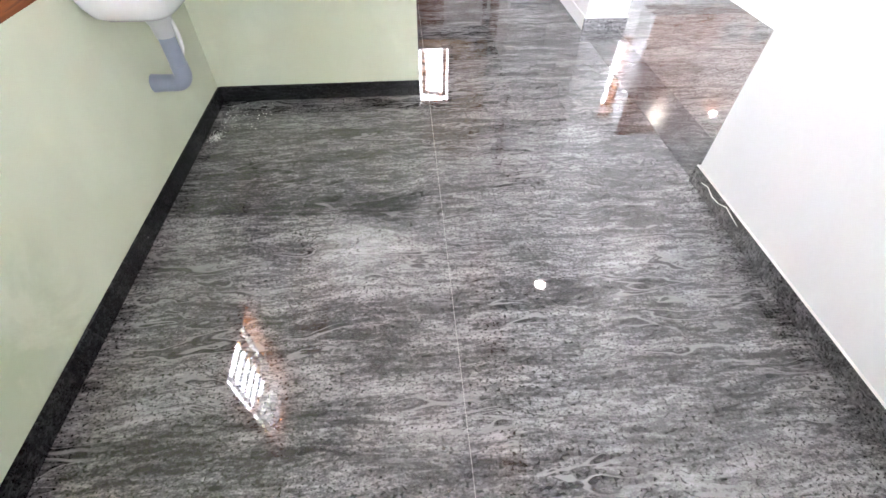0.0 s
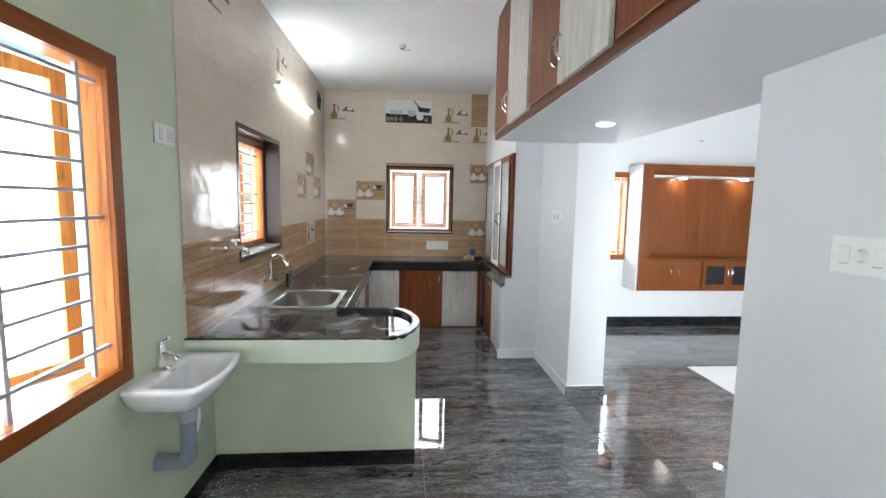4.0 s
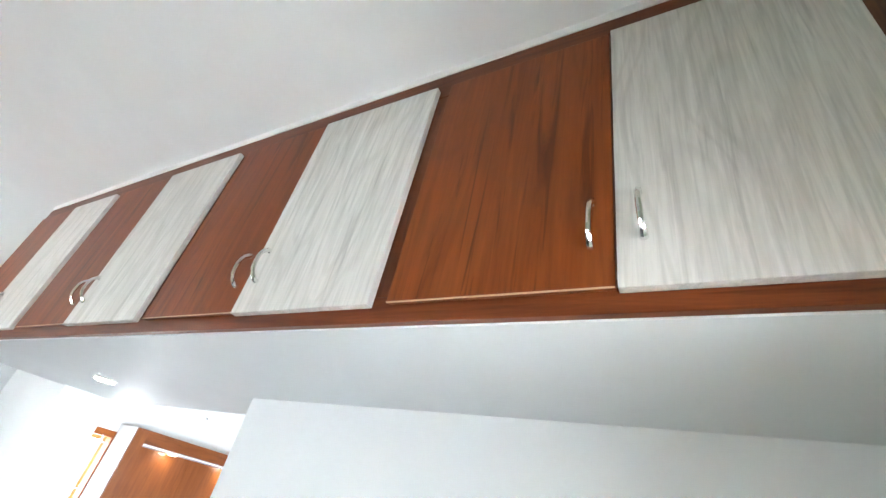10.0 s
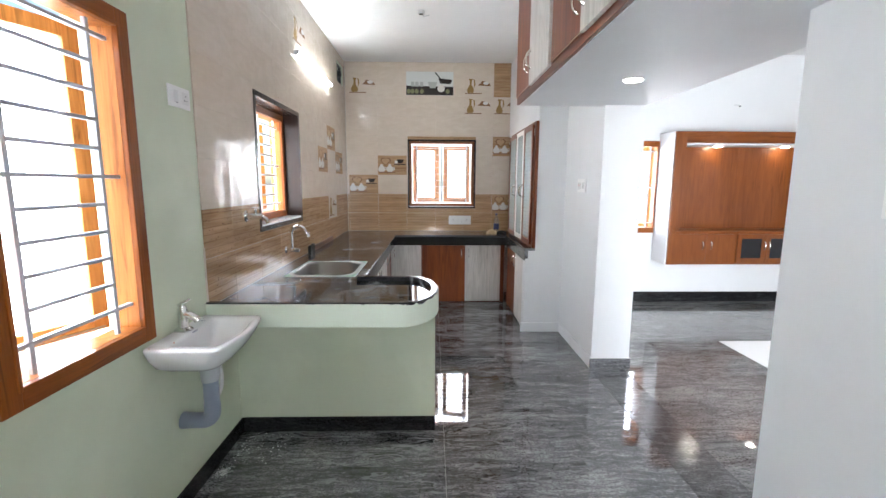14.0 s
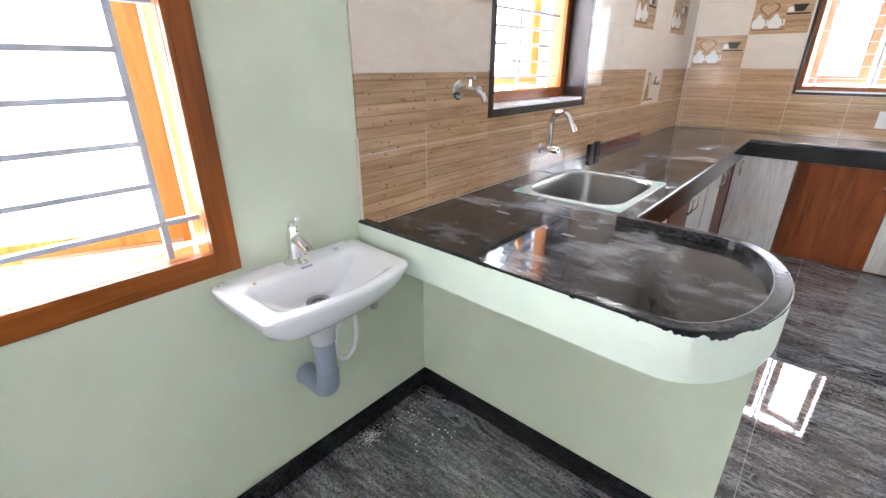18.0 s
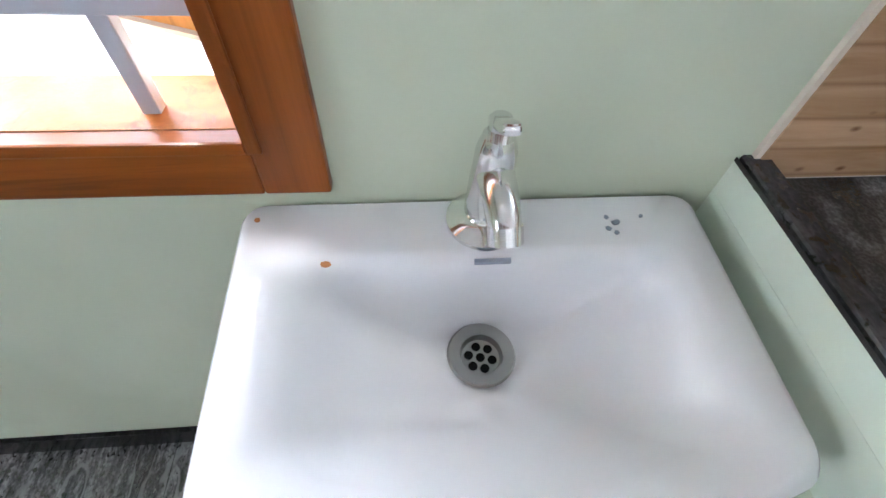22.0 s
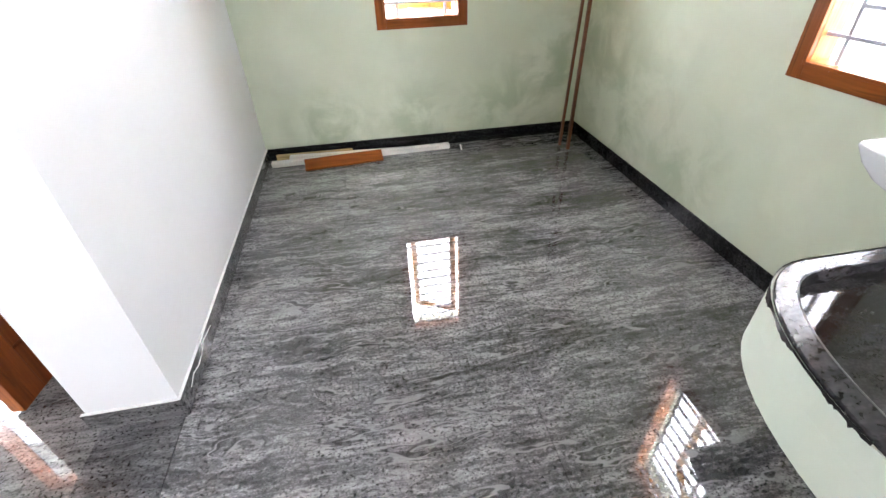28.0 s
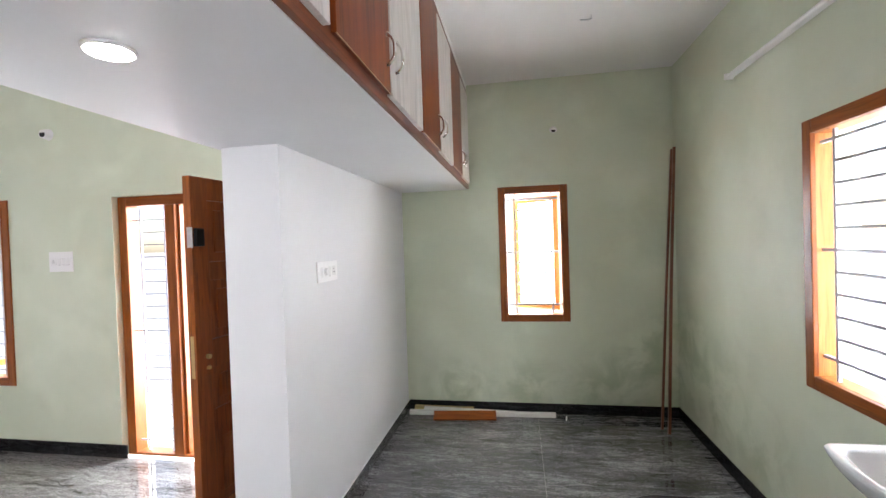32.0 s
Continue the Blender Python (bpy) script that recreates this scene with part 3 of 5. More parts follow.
SK = 0.012
DARKL = "polished dark granite skirting"
skirting("baseboard_west", XL, XL + SK, YE + SK, 2.50, 0.088, BASE_STONE, DARKL)
skirting("baseboard_south", XL, XR - SK, YE, YE + SK, 0.09, BASE_STONE, DARKL)
skirting("baseboard_east", XR - SK, XR, YE, WALL_END + SK, 0.088, SKIRT_GREY, "speckled grey granite skirting with a chipped edge")
skirting("baseboard_east_end", XR, WALL_X + SK, WALL_END, WALL_END + SK, 0.086, SKIRT_GREY, "speckled grey granite skirting")
skirting("baseboard_counter", XL + SK, -0.018, 2.50 - SK, 2.50, 0.09, BASE_STONE, DARKL)
skirting("baseboard_pillar", PILLAR_X - SK, XR2 + SK, PILLAR_Y - SK, PILLAR_Y, 0.088, SKIRT_GREY, "speckled grey granite skirting")
skirting("baseboard_kitchen", PILLAR_X - SK, PILLAR_X, PILLAR_Y, JOG_Y - SK, 0.095, WHITE, "white painted skirting")
skirting("baseboard_niche", LEG_X - 0.024, PILLAR_X, JOG_Y - SK, JOG_Y, 0.095, WHITE, "white painted skirting")
skirting("baseboard_living_north", XR2, LIV_X1, LIV_Y1 - SK, LIV_Y1, 0.13, BASE_STONE, DARKL)
skirting("baseboard_living_south", 3.20, LIV_X1, LIV_Y0, LIV_Y0 + SK, 0.10, BASE_STONE, DARKL)


# ---- windows ----
def member(name, bm, material, parent, label=""):
    """A part in the local space of its thing."""
    ob = new(name, finish(name, bm, material))
    ob.parent = parent
    if label:
        ob["label"] = label
    return ob


def framed(pieces, name, parent, w0, w1, z0, z1, wid, v0, v1, material_v, material_h, bevel=0.003):
    """Four members of a rectangular frame."""
    jamb, head, sill = pieces
    member(jamb, cube(w0, w0 + wid, v0, v1, z0, z1, bevel), material_v, parent)
    member(jamb, cube(w1 - wid, w1, v0, v1, z0, z1, bevel), material_v, parent)
    member(head, cube(w0 + wid, w1 - wid, v0, v1, z1 - wid, z1, bevel), material_h, parent)
    member(sill, cube(w0 + wid, w1 - wid, v0, v1, z0, z0 + wid, bevel), material_h, parent)


def window_unit(name, m, w, h, label, recess=0.0, casing=0.064, leaves=1, swing=14.0, out=0.10, border=0.0, bars=11, hinge=1, sash_glass=True, stile=0.052, rise=None, inset=0.07, iron=None, gap=-0.01, bar=0.0064, sash_wood=SASH):
    """A wooden window with an iron grille; local x along the wall, y into the room, z up from its lower corner."""
    ob = thing(name, (0, 0, 0), label, "window", kind="structure")
    ob.matrix_world = m
    c = casing
    iron = iron or IRON
    v1 = 0.012 - recess
    v0 = v1 - 0.10
    a0, a1, b0, b1 = 0.0, w, 0.0, h
    if border:
        framed(("border_upright", "border_head", "border_sill"), name, ob, 0, w, 0, h, border, -recess - 0.02, 0.012, SURROUND, SURROUND, 0.002)
        a0, a1, b0, b1 = border, w - border, border, h - border
        member("sill_slab", cube(a0, a1, -recess - 0.02, 0.004, b0, b0 + 0.012), MARBLE, ob, "pale stone sill")
        b0 += 0.012
    framed(("jamb", "head", "sill"), name, ob, a0, a1, b0, b1, c, v0, v1, TEAK, TEAK_X)
    # Thin facings in a lighter wood; daylight on the reveal is put into colour.
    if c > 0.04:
        framed(("lining", "lining_head", "lining_sill"), name, ob, a0 + c - 0.001, a1 - c + 0.001, b0 + c - 0.001, b1 - c + 0.001, 0.004, v0 - 0.001, v1 - 0.016, LIT_REVEAL, LIT_REVEAL, 0.0005)
    framed(("bead", "bead_head", "bead_sill"), name, ob, a0 + c - 0.012, a1 - c + 0.012, b0 + c - 0.012, b1 - c + 0.012, 0.014, v0 + 0.01, v1 + 0.004, TEAK, TEAK_X, 0.003)
    i0, i1, k0, k1 = a0 + c, a1 - c, b0 + c, b1 - c
    gv = v0 + 0.055
    off = min(inset, (i1 - i0) * 0.17)
    ups = [i0 + off, i1 - off] if leaves == 1 else [i0 + off, (i0 + i1) / 2, i1 - off]
    for u in ups:
        member("upright_bar", cube(u - 0.008, u + 0.008, gv - 0.007, gv + 0.007, k0, k1, 0.001, 1), iron, ob, "pale painted iron bar")
    for k in range(bars):
        lo, hi = rise or (0.06, k1 - k0 - 0.06)
        z = k0 + lo + (hi - lo) * k / (bars - 1)
        full = k in (0, bars // 2, bars - 1)
        u0, u1 = (i0, i1) if full else (ups[0], ups[-1])
        member("cross_bar", cube(u0, u1, gv - 0.009, gv + 0.009, z - bar, z + bar, 0.001, 1), iron, ob, "pale painted iron bar")
    lw = (i1 - i0) / leaves - 2 * gap
    for n in range(leaves):
        turn = swing[n] if isinstance(swing, tuple) else swing
        side = hinge if leaves == 1 else (-1 if n == 0 else 1)
        piv = (i1 - gap) if side > 0 else (i0 + gap)
        u0, u1 = (-lw, 0.0) if side > 0 else (0.0, lw)
        hh = k1 - k0 - 2 * gap
        bm = bmesh.new()
        for q in ((u0, u0 + stile, 0, hh), (u1 - stile, u1, 0, hh), (u0 + stile, u1 - stile, 0, stile), (u0 + stile, u1 - stile, hh - stile, hh)):
            box(bm, q[0], q[1], -0.032, 0.0, q[2], q[3], 0.003)
        sash = member("sash", bm, sash_wood, ob, "orange wooden sash swung outwards, coloured as if daylit")
        sash.matrix_basis = Matrix.Translation((piv, v0 - out, k0 + gap)) @ Matrix.Rotation(radians(turn) * side, 4, "Z")
        if sash_glass:
            pane = member("pane", cube(u0 + 0.05, u1 - 0.05, -0.018, -0.014, 0.05, hh - 0.05), GLASS, sash, "clear glass pane")
            pane.visible_shadow = False
        member("stay", cube(-lw * 0.7 if side > 0 else 0.02, -0.02 if side > 0 else lw * 0.7, 0.004, 0.012, 0.008, 0.014), STEEL, sash, "steel window stay")
    return ob


def at_wall(x, y, z, direction):
    """Local frame for a window: direction is where the room lies."""
    ang = {"+x": -90, "-x": 90, "+y": 0, "-y": 180}[direction]
    return Matrix.Translation((x, y, z)) @ Matrix.Rotation(radians(ang), 4, "Z")


# local x runs towards -y for a room on +x, so the corner is the far one
window_unit("window_1", at_wall(XL, W1[1], W1[2], "+x"), W1[1] - W1[0], W1[3] - W1[2], "polished teak window with open sash and iron grille", swing=23, out=0.035, bars=11, hinge=-1, rise=(0.096, 1.074), inset=0.087, gap=0.002)
window_unit("window_2", at_wall(XL, W2[1], W2[2], "+x"), W2[1] - W2[0], W2[3] - W2[2], "kitchen window in a black granite surround", recess=0.125, casing=0.05, leaves=2, swing=(24, 8), out=0.05, border=0.034, bars=9, iron=IRON_GLARE, gap=0.012)
window_unit("window_3", at_wall(W3[0], YE, W3[2], "+y"), W3[1] - W3[0], W3[3] - W3[2], "tall narrow teak window with iron grille", swing=27, out=0.06, bars=11, hinge=-1, rise=(0.088, 1.056), inset=0.09, gap=0.014, bar=0.0085)
# Thin white bars and paled sash stand for the glare in this window.
window_unit("window_4", at_wall(W4[1], YB, W4[2], "-y"), W4[1] - W4[0], W4[3] - W4[2], "back window with two sashes and granite edging", recess=0.06, casing=0.028, leaves=2, swing=15, out=0.05, border=0.020, bars=9, stile=0.062, iron=IRON_GLARE, gap=0.018, bar=0.0022, sash_wood=GLARE_SASH)
window_unit("window_5", at_wall(LW[1], LIV_Y1, LW[2], "-y"), LW[1] - LW[0], LW[3] - LW[2], "living room teak window with iron grille", leaves=2, swing=40, out=0.03, bars=11)
window_unit("window_6", at_wall(FW[0], LIV_Y0, FW[2], "+y"), FW[1] - FW[0], FW[3] - FW[2], "front living room teak window with grille", leaves=2, swing=50, out=0.03, bars=13)


# ---- entrance door ----
def entrance():
    d = thing("door_1", (DOOR[0], LIV_Y0, 0), "open panelled teak entrance door with grilled side light", "door", kind="structure")
    y0, y1 = LIV_Y0 - 0.16, LIV_Y0 - 0.05
    x0, x1, zt = DOOR[0], DOOR[1], DOOR[3]
    part("jamb", cube(x1 - 0.075, x1, y0, y1, 0, zt, 0.004), TEAK, d)
    part("jamb", cube(x0, x0 + 0.075, y0, y1, 0, zt, 0.004), TEAK, d)
    part("head", cube(x0 + 0.075, x1 - 0.075, y0, y1, zt - 0.075, zt, 0.004), TEAK_X, d)
    part("threshold", cube(x0 + 0.075, x1 - 0.075, y0, y1, 0, 0.02, 0.003), TEAK_X, d)
    mx = 2.75
    part("mullion", cube(mx, mx + 0.085, y0, y1, 0.02, zt - 0.075, 0.004), TEAK, d)
    part("mullion_stop", cube(mx - 0.02, mx, y0 + 0.02, y1 - 0.03, 0.02, zt - 0.075, 0.003), TEAK, d)
    for u in (mx + 0.135, x1 - 0.15):
        part("upright_bar", cube(u - 0.006, u + 0.006, y0 + 0.05, y0 + 0.062, 0.02, zt - 0.075), IRON, d, "pale painted iron bar")
    for k in range(19):
        z = 0.10 + 0.097 * k
        full = k in (0, 9, 18)
        part("cross_bar", cube(mx + 0.085 if full else mx + 0.135, x1 - 0.075 if full else x1 - 0.15, y0 + 0.05, y0 + 0.06, z - 0.005, z + 0.005), IRON, d, "pale painted iron bar")
    L, H, T = 0.925, 1.972, 0.045
    bm = bmesh.new()
    box(bm, 0, 0.11, -T, 0, 0, H, 0.003)
    box(bm, L - 0.11, L, -T, 0, 0, H, 0.003)
    for z0, z1 in ((0, 0.20), (0.60, 0.72), (0.95, 1.10), (1.42, 1.52), (H - 0.12, H)):
        box(bm, 0.11, L - 0.11, -T, 0, z0, z1, 0.002)
    leaf = member("leaf", bm, DOORWOOD, d, "dark polished teak door leaf standing open")
    hinge_p = Vector((1.735, LIV_Y0 - 0.02, 0.012))
    leaf.matrix_basis = Matrix.Translation(hinge_p - d.location) @ Matrix.Rotation(radians(84.9), 4, "Z")
    for z0, z1 in ((0.20, 0.60), (0.72, 0.95), (1.10, 1.42), (1.52, H - 0.12)):
        member("panel", cube(0.11, L - 0.11, -T + 0.012, -0.012, z0, z1, 0.006), DOORWOOD, leaf)
        member("raised_field", cube(0.16, L - 0.16, -T + 0.004, -0.004, z0 + 0.05, z1 - 0.05, 0.006), DOORWOOD, leaf)
    member("lock_edge", cube(L, L + 0.0022, -T + 0.001, -0.001, 0.002, H - 0.002), TEAK, leaf, "lighter teak door edge")
    member("night_latch", cube(L - 0.062, L - 0.008, 0.0, 0.024, 1.605, 1.700, 0.008), BLACK_MATT, leaf, "black rim lock on the door edge")
    member("latch_plate", cube(L - 0.003, L + 0.0045, -T + 0.018, 0.004, 1.60, 1.705, 0.001), PALE_STEEL, leaf, "steel lock plate with screws")
    member("mortise_plate", cube(L - 0.003, L + 0.0040, -T + 0.012, -0.012, 0.92, 1.14, 0.001), BRASS, leaf, "brass mortise plate")
    for z in (1.618, 1.652, 1.688):
        bm = bmesh.new()
        tube(bm, [(L + 0.0040, -0.013, z), (L + 0.0056, -0.013, z)], 0.0045, 8)
        member("screw", bm, STEEL, leaf, "steel screw head")
    bm = bmesh.new()
    tube(bm, [(L - 0.07, 0.0, 1.02), (L - 0.07, 0.02, 1.02)], 0.012, 10)
    tube(bm, [(L - 0.07, 0.0, 0.96), (L - 0.07, 0.016, 0.96)], 0.010, 10)
    member("keyhole", bm, BRASS, leaf, "small brass keyholes")
    for z in (0.2, 1.0, 1.75):
        bm = bmesh.new()
        tube(bm, [(0, 0.004, z), (0, 0.004, z + 0.1)], 0.007, 8)
        member("hinge", bm, STEEL, leaf)
    return d


entrance()


# ---- loft cupboard ----
def d_handle(parent, p, axis, length=0.105, reach=0.022, r=0.0058, out=(-1, 0, 0)):
    """A bowed chrome pull; p is its middle on the door, out the way it stands off."""
    p, a, o = Vector(p), Vector(axis).normalized(), Vector(out)
    pts = [p - a * length / 2 + o * 0.001]
    for k in range(9):
        t = -1 + 2 * k / 8
        pts.append(p + a * (length / 2) * t * 0.99 + o * (reach * (1 - abs(t) ** 3.2) + 0.008))
    pts.append(p + a * length / 2 + o * 0.001)
    bm = bmesh.new()
    tube(bm, pts, [r * 1.4, r * 1.25] + [r] * (len(pts) - 4) + [r * 1.25, r * 1.4], 8)
    return part("handle", bm, CHROME, parent, "bowed chrome pull handle", True)


def loft_cupboard():
    c = thing("loft_cupboard", (LOFT_X, YE, SOFFIT), "long loft cupboard with alternating red-brown and pale wood doors", "cupboard")
    x0, x1 = LOFT_X, LOFT_X + 0.02
    z0, z1 = SOFFIT + 0.004, LOFT_TOP
    dz0, dz1 = 2.118, 2.912
    part("bottom_rail", cube(x0, x1, YE, LOFT_Y, z0, dz0 + 0.03, 0.002), REDFRAME, c)
    part("top_rail", cube(x0, x1, YE, LOFT_Y, dz1 - 0.03, z1, 0.002), REDFRAME, c)
    pairs = [(-0.512, -0.053, 0.424), (0.472, 0.949, 1.402), (1.447, 1.953, 2.422), (2.468, 2.945, 3.385)]
    edges = [YE, *[v for p in pairs for v in (p[0], p[2])], LOFT_Y]
    for a, b in zip(edges[::2], edges[1::2]):
        part("stile", cube(x0 + 0.001, x1, a, b + 0.02 if b < LOFT_Y else b, dz0 + 0.03, dz1 - 0.03, 0.002), REDFRAME_V, c)
    part("back_board", cube(x1, x1 + 0.012, YE, LOFT_Y, dz0, dz1), REDFRAME, c)
    for n, (a, m, b) in enumerate(pairs):
        pale = part("door", cube(x0 - 0.022, x0 - 0.002, a, m - 0.002, dz0, dz1, 0.0015), PALEWOOD, c, "pale grey wood-grain laminate door")
        d_handle(pale, (x0 - 0.022, m - 0.045, dz0 + 0.15), (0, 0.05, 1))
        red = part("door", cube(x0 - 0.017, x0 - 0.002, m + 0.002, b, dz0 + 0.006, dz1 - 0.004, 0.0015), REDWOOD, c, "red-brown wood-grain laminate door")
        part("edge_band", cube(x0 - 0.0178, x0 - 0.0150, m + 0.003, b - 0.001, dz0 + 0.0035, dz0 + 0.0062), PALE_EDGE, red, "thin pale edge band")
        d_handle(red, (x0 - 0.017, m + 0.042, dz0 + 0.145), (0, -0.03, 1))
    return c


loft_cupboard()


# ---- kitchen counter ----
def peninsula(grow=0.0):
    """The rounded outline of the peninsula's end, from the wall to the kitchen edge."""
    pts = [(XL, 2.190 - grow), (-0.20, 2.184 - grow)]
    for k in range(1, 28):
        a = radians(-90 + 180 * k / 28)
        pts.append((-0.20 + (0.198 + grow) * math.cos(a), 2.518 + (0.334 + grow) * math.sin(a)))
    pts.append((-0.20, 2.852 + grow))
    return pts


RIM = CT + 0.029


def counter():
    c = thing("kitchen_counter", (XL, 2.2, 0), "black granite counter with a rounded peninsula, dusty and smeared", "counter")
    sx0, sx1, sy0, sy1 = -1.024, -0.594, 2.982, 3.512
    bm = prism(bmesh.new(), [*peninsula(-0.002), (CTX, 2.850), (CTX, sy0), (XL, sy0)], CT - 0.022, CT)
    part("worktop_peninsula", bm, COUNTER, c, "smeared black granite slab with chipped front edge")
    bm = bmesh.new()
    box(bm, XL, sx0, sy0, sy1, CT - 0.022, CT)
    box(bm, sx1, CTX, sy0, sy1, CT - 0.022, CT)
    box(bm, XL, CTX, sy1, YB, CT - 0.022, CT)
    part("worktop_side", bm, COUNTER, c)
    part("worktop_back", cube(CTX, LEG_X, CTY, YB, CT - 0.022, CT), COUNTER, c)
    part("worktop_leg", cube(LEG_X, PILLAR_X, JOG_Y + 0.11, YB, CT - 0.022, CT), COUNTER, c)
    part("worktop_nose", cube(LEG_X, JOG_X, JOG_Y - 0.004, JOG_Y + 0.11, CT - 0.022, CT), COUNTER, c)
    part("slab_joint", cube(XL + 0.012, -0.53, 2.768, 2.7705, CT - 0.001, CT + 0.0006), SMEAR, c, "pale filled joint between slabs")
    for n, (p, q) in enumerate((((CTX - 0.003, 2.858, CT - 0.009), (CTX - 0.003, CTY, CT - 0.009)), ((CTX, CTY + 0.003, CT - 0.009), (LEG_X, CTY + 0.003, CT - 0.009)), ((LEG_X + 0.003, CTY, CT - 0.009), (LEG_X + 0.003, JOG_Y, CT - 0.009)))):
        part("edge_nosing", tube(bmesh.new(), [p, q], 0.0105, 14), POLISHED, c, "polished half-round granite nosing", True)
    part("edge_nose", cube(LEG_X, LEG_X + 0.032, JOG_Y - 0.010, JOG_Y + 0.004, CT - 0.10, CT, 0.002), COUNTER, c, "grey granite apron at the counter's end")
    part("edge_side", cube(CTX - 0.018, CTX, 2.858, CTY - 0.018, CT - 0.125, CT - 0.022, 0.002), BLACK_EDGE, c, "deep black granite edge")
    part("edge_back", cube(CTX - 0.018, LEG_X + 0.018, CTY, CTY + 0.018, CT - 0.125, CT - 0.022, 0.002), BLACK_EDGE, c, "deep black granite edge")
    part("edge_leg", cube(LEG_X, LEG_X + 0.018, JOG_Y - 0.004, CTY, CT - 0.125, CT - 0.022, 0.002), COUNTER, c, "deep black granite edge")
    # raised stop along the front, the round end and the kitchen edge
    outer = [*peninsula(), (-0.53, 2.852)]
    inner = [(XL, 2.190 + 0.030), *[(-0.20 + (x + 0.20) * 0.81, 2.518 + (y - 2.518) * 0.912) for x, y in peninsula()[1:]], (-0.53, 2.823)]
    bm = bmesh.new()
    rows = []
    for (x, y), (u, v) in zip(outer, inner):
        e = Vector((u - x, v - y, 0)).normalized() * 0.002
        rows.append([bm.verts.new((x, y, CT - 0.002)), bm.verts.new((x, y, RIM - 0.002)), bm.verts.new((x + e.x, y + e.y, RIM)), bm.verts.new((u - e.x, v - e.y, RIM)), bm.verts.new((u, v, RIM - 0.002)), bm.verts.new((u + e.x, v + e.y, CT + 0.0005))])
    for p, q in zip(rows, rows[1:]):
        for k in range(5):
            bm.faces.new((p[k], p[k + 1], q[k + 1], q[k]))
    bm.faces.new(rows[0])
    bm.faces.new(rows[-1][::-1])
    part("raised_lip", bm, LIP_STONE, c, "raised granite water stop")
    # Pale line on the worn inner edge; its highlight is put into the colour.
    bm = bmesh.new()
    tube(bm, [(u, v, RIM - 0.0008) for u, v in inner[1:-1]], 0.0013, 6)
    part("worn_edge_highlight", bm, SMEAR, c, "worn edge of the stone lip with a pale painted highlight")
    # ragged granite edge over the painted band
    run, path = [], peninsula(0.0047)[:15]
    for (x, y), (u, v) in zip(path, path[1:]):
        steps = max(2, int(math.hypot(u - x, v - y) / 0.0035))
        run += [(x + (u - x) * k / steps, y + (v - y) * k / steps) for k in range(steps)]
    bm = bmesh.new()
    low = []
    for k, (x, y) in enumerate(run):
        worn = min(1.0, max(0.08, (x + 0.95) / 0.6))
        ragged = max(0.0, noise.noise((k * 0.055, 1.3, 0.0)) + 0.6 * noise.noise((k * 0.21, 4.1, 0.0)) + 0.4 * noise.noise((k * 0.7, 7.7, 0.0)) - 0.10)
        drip = 0.020 * math.exp(-((x + 0.085) / 0.018) ** 2) * (0.7 + 0.5 * noise.noise((k * 0.4, 2.2, 0.0)))
        drop = 0.007 + worn * (0.017 * ragged + (drip if y < 2.3 else 0.0))
        low.append((bm.verts.new((x, y, RIM - 0.002)), bm.verts.new((x, y, RIM - drop))))
    for p, q in zip(low, low[1:]):
        bm.faces.new((p[0], p[1], q[1], q[0]))
    part("chipped_edge", bm, BLACK_EDGE, c, "ragged chipped granite edge")
    rnd = random.Random(9)
    for x, y, rx, ry in ((-0.77, 2.95, 0.05, 0.012), (-0.66, 2.99, 0.035, 0.010), (-0.98, 2.72, 0.030, 0.012), (-0.90, 2.66, 0.035, 0.010), (-0.60, 2.60, 0.028, 0.008), (-0.72, 3.60, 0.05, 0.014), (-0.58, 3.35, 0.012, 0.05), (-0.85, 4.2, 0.05, 0.02), (-0.66, 4.7, 0.03, 0.06)):
        pts = []
        for k in range(16):
            g = 2 * math.pi * k / 16
            q = 0.65 + 0.5 * rnd.random()
            pts.append((x + rx * q * math.cos(g) + 0.3 * ry * math.sin(2 * g), y + ry * q * math.sin(g)))
        part("cement_smear", prism(bmesh.new(), pts, CT - 0.001, CT + 0.0009), SMEAR, c, "thin grey cement smear")
    return c


counter()
FAS = [(x, y) for x, y in peninsula(0.004)]
structure("peninsula_band", prism(bmesh.new(), [*FAS, (CTX - 0.02, 2.856), (CTX - 0.02, 2.90), (XL, 2.90)], 0.757, CT - 0.0225), FASCIA, "pale green painted concrete band under the counter", "counter base").data.set_sharp_from_angle(angle=radians(40))
bm = bmesh.new()
ends = [[bm.verts.new((x, y, z)) for (x, y), z in ((p, CT - 0.0222), (p, RIM - 0.006), (q, RIM - 0.006), (q, CT - 0.0222))] for p, q in zip(peninsula(0.004), peninsula(0.0005))]
for p, q in zip(ends, ends[1:]):
    for k in range(4):
        bm.faces.new((p[k], p[(k + 1) % 4], q[(k + 1) % 4], q[k]))
bm.faces.new(ends[0][::-1])
bm.faces.new(ends[-1])
structure("trim_peninsula", bm, FASCIA, "pale green painted edge round the raised stone lip", "counter base")
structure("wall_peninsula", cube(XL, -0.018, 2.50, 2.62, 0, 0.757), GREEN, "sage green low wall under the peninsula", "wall")


